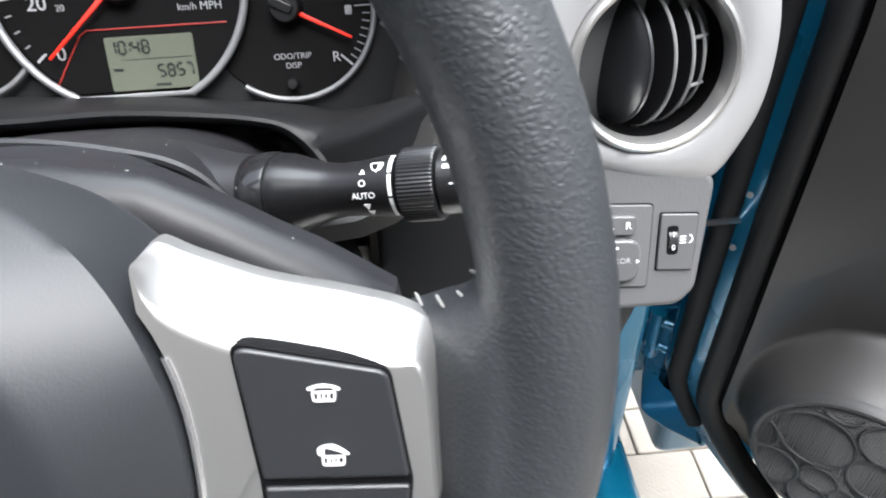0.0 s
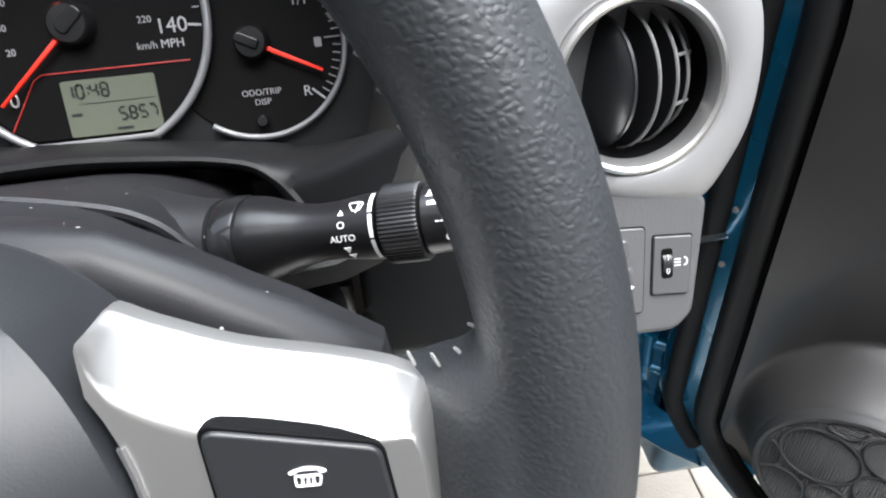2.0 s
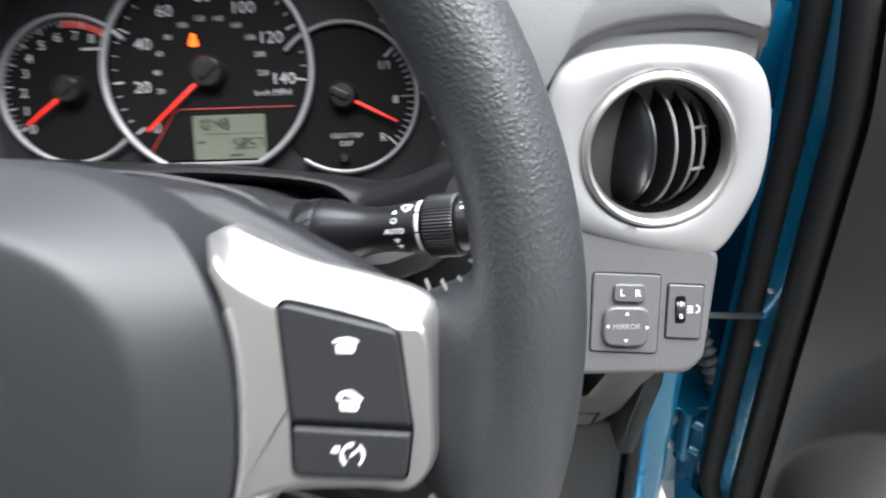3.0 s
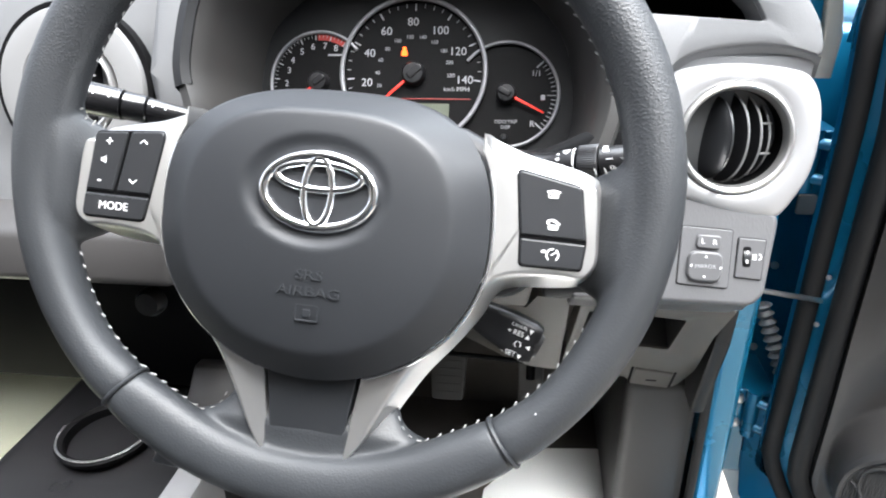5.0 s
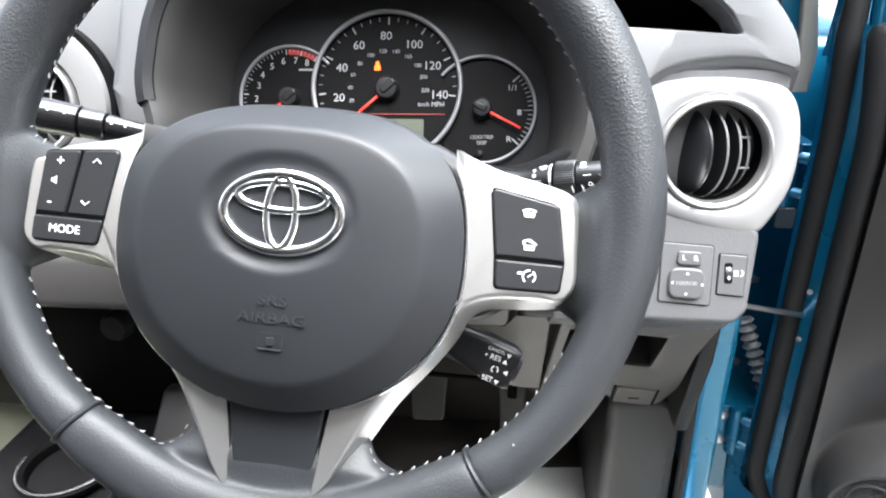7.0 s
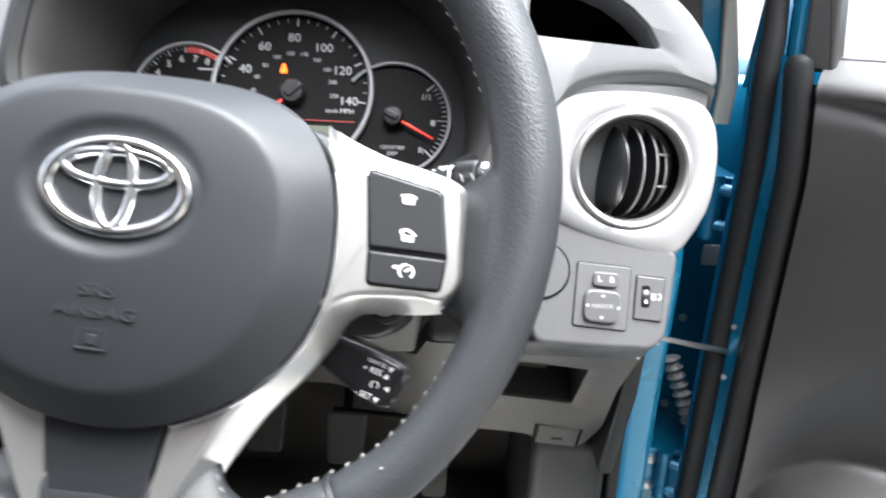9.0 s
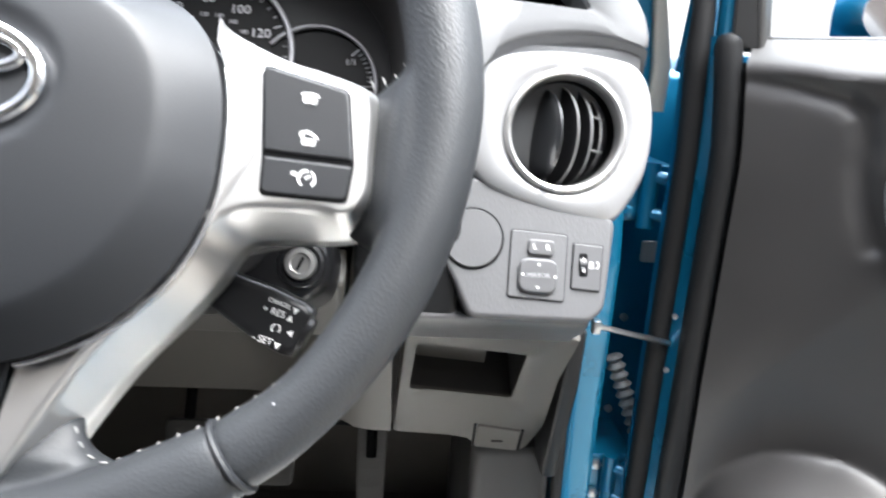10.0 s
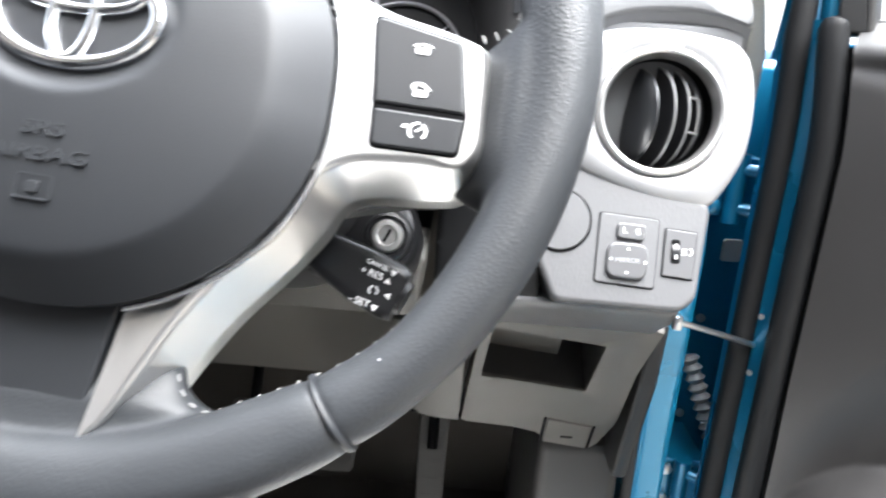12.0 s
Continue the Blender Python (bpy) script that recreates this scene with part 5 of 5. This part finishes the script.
def make_console():
    c = thing("centre_console", "dark grey centre console with cup holder", "console")
    part("tunnel", prism_x([(-0.4, 0.33), (0.50, 0.33), (0.40, 0.60), (0.13, 0.585), (-0.4, 0.52)], -0.44, -0.215, 0.012, 3), BLACK, c)
    part("cup_holder", lathe([(0.050, 0.0), (0.052, 0.006), (0.048, 0.009), (0.043, 0.006), (0.040, -0.05), (0.0001, -0.052)], 40, False), MATT, c, m=Matrix.Translation((-0.338, 0.178, 0.593)))
    # only the near arc is drawn, as the highlight on the rim
    part("holder_rim", tube([(-0.338 + 0.049 * math.cos(radians(a)), 0.178 + 0.049 * math.sin(radians(a)), 0.602) for a in range(180, 361, 8)], 0.0014, 8), SATIN, c, "bright near half of the rim, drawn only where it shines")
    part("heater_panel", prism_x([(0.150, 0.800), (0.165, 0.845), (0.22, 0.86), (0.40, 0.86), (0.40, 0.785), (0.20, 0.785)], -0.56, -0.205, 0.008, 3), CARD, c)
    # solid black block stands for the shaded void below the heater panel
    part("shade_block", block(-0.56, -0.20, 0.26, 0.40, 0.60, 0.79, 0.006), MATT, c)
    part("front_wedge", prism_x([(0.20, 0.605), (0.245, 0.645), (0.30, 0.640), (0.30, 0.60)], -0.262, -0.205, 0.004), CARD, c)
    part("side_strip", block(-0.235, -0.20, -0.2, 0.16, 0.52, 0.60, 0.008), BEZEL, c, "pale side strip")
    part("knob", lathe([(0.016, 0), (0.016, 0.010), (0.013, 0.016), (0.0001, 0.017)], 30), BLACK, c, m=side_frame(0.258, 0.722, 0.1) @ at(-0.300, 0, 0))
    return c


make_console()


# ---- body side and door ----
def make_body():
    b = thing("wall_right", "blue painted door opening with hinges and seals", "door opening", kind="structure")
    # pillar face beside the dash
    part("pillar_face", prism_x([(0.328, 0.20), (0.328, 0.80), (0.350, 0.99), (0.49, 0.99), (0.49, 0.20)], 0.331, 0.364, 0.008, 3), BLUE, b)
    part("hinge_face", block(0.355, 0.49, 0.475, 0.52, 0.33, 0.984, 0.012, 3), BLUE, b)
    part("fender", block(0.47, 0.56, 0.42, 1.3, 0.2, 1.0, 0.02, 3), BLUE, b)
    part("fold", tube([(0.372, 0.412, 0.30), (0.374, 0.410, 0.62), (0.380, 0.410, 0.97)], 0.006, 10), BLUE, b)
    part("sill", block(0.33, 0.392, -1.3, 0.40, 0.18, 0.34, 0.02, 3), BLUE, b)
    part("opening_seal", tube(curve_open([(0.326, 0.322, 0.34), (0.325, 0.318, 0.55), (0.320, 0.312, 0.72), (0.324, 0.320, 0.79), (0.334, 0.345, 0.90), (0.338, 0.352, 0.975)], 6), 0.0055, 10), RUBBER, b, "black opening seal")
    part("kick_trim", prism_x([(0.335, 0.28), (0.335, 0.592), (0.345, 0.600), (0.62, 0.60), (0.62, 0.28)], 0.236, 0.322, 0.012, 4), KICK, b, "grey kick trim")
    part("side_trim", prism_x([(0.300, 0.58), (0.262, 0.70), (0.250, 0.76), (0.36, 0.80), (0.40, 0.58)], 0.303, 0.318, 0.004, 2), HOOD, b)
    def strip(name, secs, mat, label=""):
        loops = []
        for z, x0, x1, y in secs:
            loops.append([(x, yy, z) for x, yy in fillet([(x0, y), (x1, y), (x1, y + 0.03), (x0, y + 0.03)], [0.004, 0.004, 0, 0], 3)])
        return part(name, rings(loops), mat, b, label)

    strip("upper_trim", [(0.93, 0.335, 0.374, 0.394), (1.015, 0.345, 0.3735, 0.394), (1.06, 0.338, 0.363, 0.392), (1.10, 0.333, 0.358, 0.373), (1.46, 0.28, 0.30, -0.06)], KICK, "dark grey pillar trim")
    strip("upper_pillar", [(0.90, 0.372, 0.398, 0.402), (0.985, 0.3736, 0.3955, 0.402), (1.062, 0.3632, 0.386, 0.400), (1.10, 0.358, 0.381, 0.380), (1.46, 0.30, 0.325, -0.05)], BLUE)
    strip("pillar_seal", [(0.941, 0.3958, 0.4132, 0.398), (0.984, 0.3960, 0.4152, 0.398), (1.062, 0.3863, 0.3984, 0.396), (1.10, 0.3813, 0.393, 0.376), (1.46, 0.325, 0.337, -0.052)], CREAMY, "cream rubber pillar seal")
    for z in (0.858, 0.520):
        h = part("hinge", join(block(0.378, 0.432, 0.392, 0.478, z - 0.030, z + 0.030, 0.003), tube([(0.404, 0.385, z - 0.034), (0.404, 0.385, z + 0.034)], 0.009, 14)), BLUE, b, "painted door hinge")
        for dz in (0.019, -0.019):
            part("hinge_arm", tube([(0.404, 0.385, z + dz), (0.430, 0.365, z + dz), (0.452, 0.36, z + dz)], 0.0062, 10), BLUE, h)
            part("hinge_bolt", lathe([(0.0068, 0), (0.0068, 0.005), (0.0045, 0.0065), (0.0001, 0.0065)], 6), STEEL if z < 0.6 else BLUE, h, m=frame_of((0.388, 0.391, z + dz), (1, 0, 0), (0, 0, 1)))
    strap = part("check_strap", tube([(0.338, 0.296, 0.748), (0.352, 0.300, 0.744), (0.385, 0.312, 0.733), (0.415, 0.326, 0.722), (0.435, 0.336, 0.714)], 0.0028, 8), STEEL, b, "greased steel check strap")
    part("strap_block", block(0.334, 0.342, 0.290, 0.299, 0.741, 0.755, 0.002), STEEL, strap)
    boot = []
    a, c = Vector((0.398, 0.408, 0.668)), Vector((0.432, 0.385, 0.578))
    pts = [a + (c - a) * (k / 36) for k in range(37)]
    part("wiring_boot", tube(pts, [0.0085 + 0.0024 * math.sin(k * math.pi / 2) for k in range(37)], 14), DASH, b, "ribbed grey wiring boot")
    part("body_plug", pad(fillet([(-0.011, -0.013), (0.011, -0.013), (0.011, 0.013), (-0.011, 0.013)], 0.004), 0, 0.003, 0.001), PILLAR, b, "pale plastic plug", m=frame_of((0.449, 0.474, 0.774), (1, 0, 0), (0, 0, 1)))
    for x, z in ((0.428, 0.690), (0.432, 0.951), (0.424, 0.565)):
        part("body_clip", lathe([(0.005, 0), (0.005, 0.003), (0.0001, 0.004)], 12), STEEL, b, m=frame_of((x, 0.473, z), (1, 0, 0), (0, 0, 1)))
    return b


make_body()

DOOR = frame_of((0.43, 0.31, 0.0), (0.7071, -0.7071, 0), (0, 0, 1))
SPU, SPH, SPR = 0.1436, 0.542, 0.082


GROOVE = [(0.018, 0.9775), (0.06, 0.9735), (0.092, 0.965), (0.108, 0.953), (0.1135, 0.93), (0.1135, 0.9135), (0.120, 0.885), (0.133, 0.855)]


def edge_shift(h):
    """How far the door's front edge lies off its straight line: round below, drawn in at the top."""
    return 0.03 * (max(0.0, 0.50 - h) / 0.055) ** 1.5 - 0.012 * min(1.0, max(0.0, (h - 0.90) / 0.10)) ** 1.5


def card_height(u, h):
    d = math.hypot(u - SPU, (h - SPH) * 1.02)
    t = min(1.0, max(0.0, (0.116 - d) / 0.036))
    swell = t * t * (3 - 2 * t)
    n = 0.0
    if h > 0.980:
        n += 0.004 - 0.032 * ((h - 0.980) / 0.032) ** 1.3
    elif h > 0.965:
        n += 0.004 * (h - 0.965) / 0.015
    gap = 9.0
    for (u0, h0), (u1, h1) in zip(GROOVE, GROOVE[1:]):
        k = ((u - u0) * (u1 - u0) + (h - h0) * (h1 - h0)) / ((u1 - u0) ** 2 + (h1 - h0) ** 2)
        k = min(1.0, max(0.0, k))
        gap = min(gap, math.hypot(u - u0 - k * (u1 - u0), h - h0 - k * (h1 - h0)))
    n -= 0.007 * math.exp(-(gap / 0.009) ** 2)
    fold = 0.6 * ((h - 0.667) - 1.36 * (u - 0.033))
    n += 0.006 / (1 + math.exp(-fold / 0.014)) - 0.006
    # below the crease the panel leans away
    sink = min(1.0, max(0.0, -fold / 0.10)) * min(1.0, max(0.0, (u - 0.03) / 0.05))
    n -= 0.026 * sink
    return n * (1 - swell) + 0.036 * swell


def make_door():
    d = thing("door_1", "open blue car door with a dark grey inner panel", "car door", DOOR, kind="structure")
    # inner panel
    nu, nh = 150, 200
    loops = []
    for j in range(nh + 1):
        h = 0.362 + (1.012 - 0.362) * j / nh
        u0 = 0.0235 + edge_shift(h)
        row = []
        for i in range(nu + 1):
            u = u0 + (0.60 - u0) * (i / nu) ** 1.5
            row.append((u, h, card_height(u, h)))
        loops.append([(u0, h, -0.03)] + [(u0 + 0.001, h, row[0][2] - 0.004)] + row[1:])
    part("inner_panel", rings(loops, False, False, False), CARD, d, "dark grey grained door panel")
    part("panel_top", block(0.012, 0.60, 1.000, 1.0135, -0.062, -0.026, 0.004), CARD, d)
    edge = lambda u, n, z1=1.012, z0=0.362: [(u + (edge_shift(h) if u > 0 or h < 0.9 else 0.4 * edge_shift(h)), h, n) for h in [z0 + (z1 - z0) * k / 30 for k in range(31)]]
    top = edge_shift(1.0)
    part("panel_edge", tube(edge(0.0065, -0.007, 1.004) + [(0.0065 + top, 1.0095, -0.0085), (0.0065 + top, 1.0125, -0.010)], [0.0120] * 31 + [0.0100, 0.0045], 14), HOOD, d, "rounded dark panel edge")
    # matt black bar paints the shadow line between edge and panel
    part("groove_shade", tube(edge(0.0200, -0.013, 0.99), 0.0055, 8), MATT, d, "black strip for the shade in the panel edge groove")
    part("door_frame", rings([[(u, h, nn) for u, h, _ in edge(uu, 0)] for uu, nn in ((0.014, -0.010), (-0.014, -0.011), (-0.020, -0.014), (-0.044, -0.018), (-0.050, -0.024), (-0.050, -0.11))], False, False, False), BLUE, d, "blue painted door frame")
    part("door_seal", tube(edge(-0.0300, -0.016, 1.0, 0.44) + [(-0.036, 1.03, -0.019), (-0.041, 1.06, -0.024), (-0.068, 1.25, -0.03), (-0.095, 1.45, -0.03)], [0.0118] * 31 + [0.0105, 0.0098, 0.0095, 0.0095], 12), RUBBER, d, "black door weatherstrip")
    corner = fillet([(-0.046, 0.560), (-0.070, 0.540), (-0.080, 0.500), (-0.076, 0.430), (-0.068, 0.372), (-0.030, 0.366), (0.020, 0.372), (0.020, 0.430), (-0.046, 0.450)], [0.004, 0.02, 0.02, 0.02, 0.022, 0.03, 0.004, 0.004, 0.004], 6)
    part("frame_corner", pad(corner, -0.075, -0.036, 0.008, 5), BLUE, d, "rounded lower corner of the blue frame")
    part("outer_skin", block(-0.06, 0.95, 0.36, 1.0, -0.118, -0.11, 0.003), BLUE, d)
    for h in (0.7485, 0.691):
        part("frame_bolt", lathe([(0.0028, 0), (0.0028, 0.002), (0.0001, 0.0026)], 12), DIAL_RING, d, m=at(-0.0145, h, -0.009))
    # upright window frame at the front
    part("mirror_panel", pad(fillet([(-0.008, 1.0), (0.021, 1.0), (0.000, 1.16), (-0.018, 1.16)], 0.004), -0.035, -0.016, 0.004), KICK, d, "grey triangular mirror panel")
    part("sash_face", pad([(-0.060, 0.98), (-0.030, 0.98), (-0.036, 1.06), (-0.066, 1.25), (-0.090, 1.45), (-0.115, 1.45), (-0.085, 1.25), (-0.0545, 1.06)], -0.105, -0.026, 0.003), BLUE, d)
    part("sash_paint", tube([(-0.014, 1.0, -0.030), (-0.018, 1.06, -0.030), (-0.045, 1.25, -0.035), (-0.07, 1.45, -0.035)], 0.0115, 12), BLUE, d)
    mirror = part("door_mirror", rings([[(0.035 + 0.12 * k, 1.02 + 0.045 * s * math.sin(radians(t)) + 0.02, -0.165 + 0.05 * s * math.cos(radians(t))) for t in range(0, 360, 15)] for k, s in ((-0.02, 0.3), (0.05, 0.75), (0.25, 1.0), (0.9, 1.05), (1.3, 0.9), (1.45, 0.4))]), BLUE, d, "blue door mirror housing")
    part("mirror_glass", pad(ellipse(0, 0, 0.055, 0.036, 32), 0, 0.002, 0.0005), CHROME, mirror, m=frame_of((0.125, 1.04, -0.112), (1, 0, 0), (0, 1, 0)))
    # speaker
    g = part("speaker_grille", lathe([(0.0001, -0.0010), (0.04, -0.0014), (0.070, -0.0026), (0.0780, -0.0035)], 64, False), MATT, d, "round black speaker grille", m=at(SPU, SPH, 0.036))
    part("grille_ring", lathe([(0.0765, -0.004), (0.0768, 0.0030), (0.0785, 0.0046), (0.0815, 0.0040), (0.0840, 0.0010), (0.0855, -0.004)], 64, False), GRILLE, g, m=at(SPU, SPH, 0.036))
    for x, y, r in ((-0.0337, 0.0252, 0.0312), (-0.0790, 0.0011, 0.0200), (-0.0554, -0.0329, 0.0222), (-0.0170, -0.0217, 0.0152), (0.0145, 0.0560, 0.0230), (-0.0258, 0.0745, 0.0156), (-0.0196, -0.0500, 0.0164), (0.0200, 0.0110, 0.0235), (0.0060, -0.0310, 0.0112), (0.0560, 0.0250, 0.0260), (0.0420, -0.0360, 0.0250), (0.0120, -0.0640, 0.0190)):
        pts = [(SPU + x + r * math.cos(radians(a)), SPH + y + r * math.sin(radians(a)), 0.0405) for a in range(0, 361, 10) if math.hypot(x + r * math.cos(radians(a)), y + r * math.sin(radians(a))) < 0.0770]
        runs, cur = [], []
        for p in pts:
            if cur and (Vector(p) - Vector(cur[-1])).length > r * 0.3:
                runs.append(cur)
                cur = []
            cur.append(p)
        runs.append(cur)
        part("grille_rib", join(*[tube(c, 0.0015, 8) for c in runs if len(c) > 1]), GRILLE, g)
    mesh = []
    for k in range(-31, 32):
        s = k * 0.0025
        e = math.sqrt(max(0.0, 0.0765 ** 2 - s * s))
        if e > 0.004:
            mesh.append(tube([(SPU + s, SPH - e, 0.0388), (SPU + s, SPH, 0.0402), (SPU + s, SPH + e, 0.0388)], 0.0006, 4))
            mesh.append(tube([(SPU - e, SPH + s, 0.0388), (SPU, SPH + s, 0.0402), (SPU + e, SPH + s, 0.0388)], 0.0006, 4))
    tagged(part("grille_mesh", join(*mesh), GRILLE, g), kind="stuff")
    part("pull_bezel", tube(curve_open([(0.185, 0.955, -0.004), (0.155, 0.942, 0.002), (0.142, 0.915, 0.004), (0.143, 0.890, 0.004), (0.155, 0.862, 0.002), (0.185, 0.845, -0.004)], 6), 0.008, 10), BEZEL, d, "pale door pull surround")
    return d


make_door()

# ---- closing the cabin with unseen roof, seats and sides that bound its light ----
roof = part("ceiling", block(-0.95, 0.26, -1.5, -0.25, 1.47, 1.50, 0.01), HEADLINE)
tagged(roof, "pale fabric headlining", "ceiling", kind="structure")
# unseen dark seat blocks and rear wall cut light and reflections from behind
back = part("wall_rear", join(block(-1.0, 0.36, -0.90, -0.80, 0.3, 1.05, 0.02), block(-0.26, 0.27, -0.80, -0.17, 0.33, 0.63, 0.04, 4), block(-0.97, -0.46, -0.80, -0.22, 0.33, 0.56, 0.04, 4), block(-0.26, 0.27, -0.81, -0.68, 0.5, 1.14, 0.05, 4), block(-0.12, 0.13, -0.80, -0.72, 1.16, 1.38, 0.03, 4), block(-1.0, 0.34, -1.50, -1.44, 0.3, 1.5, 0.02), block(-0.97, -0.46, -0.81, -0.68, 0.5, 1.14, 0.05, 4)), CARD)
tagged(back, "unseen dark seats and rear wall added to block light", "wall", kind="structure")
# body side out of view, added against low light from the rear right
side = part("wall_right_rear", block(0.362, 0.42, -1.5, -0.68, 0.18, 1.0, 0.02), BLUE)
tagged(side, "unseen blue body side added to block light behind the door", "wall", kind="structure")
leftw = part("wall_left", block(-1.02, -0.96, -1.4, 0.7, 0.3, 1.0, 0.01), CARD)
tagged(leftw, "dark inner side of the passenger door", "wall", kind="structure")

# ---- outside ----
ground = part("ground", pad(box_outline(-60, 60, -60, 60, 0.1), -0.3, -0.012, 0.001), SAND, smooth=False)
tagged(ground, "sandy ground between pale concrete pavers", "ground", kind="structure")
# two added white walls stand in for the blown-out brightness outside
bld = part("backdrop", block(5.0, 5.4, -14, 22, -0.1, 5.5, 0.02), BLANK_WHITE)
tagged(bld, "blank white backdrop standing in for the glare outside the car", "wall", kind="structure")
bld = part("backdrop", block(-14, 4.9, 9.0, 9.4, -0.1, 4.0, 0.02), BLANK_WHITE)
tagged(bld, "blank white backdrop standing in for the glare ahead of the car", "wall", kind="structure")
# made-up dark wall out of view, which holds back low sky light
bld = part("backdrop", block(-14, 4.9, -3.4, -3.0, -0.1, 4.5, 0.02), BLOCKER)
tagged(bld, "unseen dark wall added to block sky light from behind", "wall", kind="structure")
bm = pad(box_outline(-0.0986, 0.0986, -0.0486, 0.0486, 0.003, 2), -0.05, 0.0, 0.004, 2)
stone_me = bpy.data.meshes.new("paver")
bm.to_mesh(stone_me)
bm.free()
stone_me.materials.append(PAVER)
pave = thing("pavement", "pale concrete block paving", "pavement", kind="structure")
for i in range(9):
    for j in range(32):
        ob = new("paver", stone_me)
        ob.parent = pave
        ob.matrix_basis = at(0.42 + 0.2 * i + (0.1 if j % 2 else 0), 0.0 + 0.1 * j * 0.999, random.uniform(-0.003, 0.001), random.uniform(-0.4, 0.4))
# the rest of the paving, too far off to tell its blocks apart
verts, faces = [], []
for i in range(-22, 22):
    for j in range(-45, 90):
        if 0 <= i < 9 and 0 <= j < 32:
            continue
        cx, cy, up = 0.42 + 0.2 * i + (0.1 if j % 2 else 0), 0.0999 * j, random.uniform(-0.003, 0.001)
        k = len(verts)
        verts += [(cx + sx * 0.0986, cy + sy * 0.0486, z) for z in (up - 0.05, up) for sx, sy in ((-1, -1), (1, -1), (1, 1), (-1, 1))]
        faces += [(k + 4, k + 5, k + 6, k + 7)] + [(k + s, k + (s + 1) % 4, k + 4 + (s + 1) % 4, k + 4 + s) for s in range(4)]
far_me = bpy.data.meshes.new("paver_field")
far_me.from_pydata(verts, [], faces)
far_me.materials.append(PAVER)
far = new("paver_field", far_me)
far.parent = pave
tagged(far, kind="stuff")
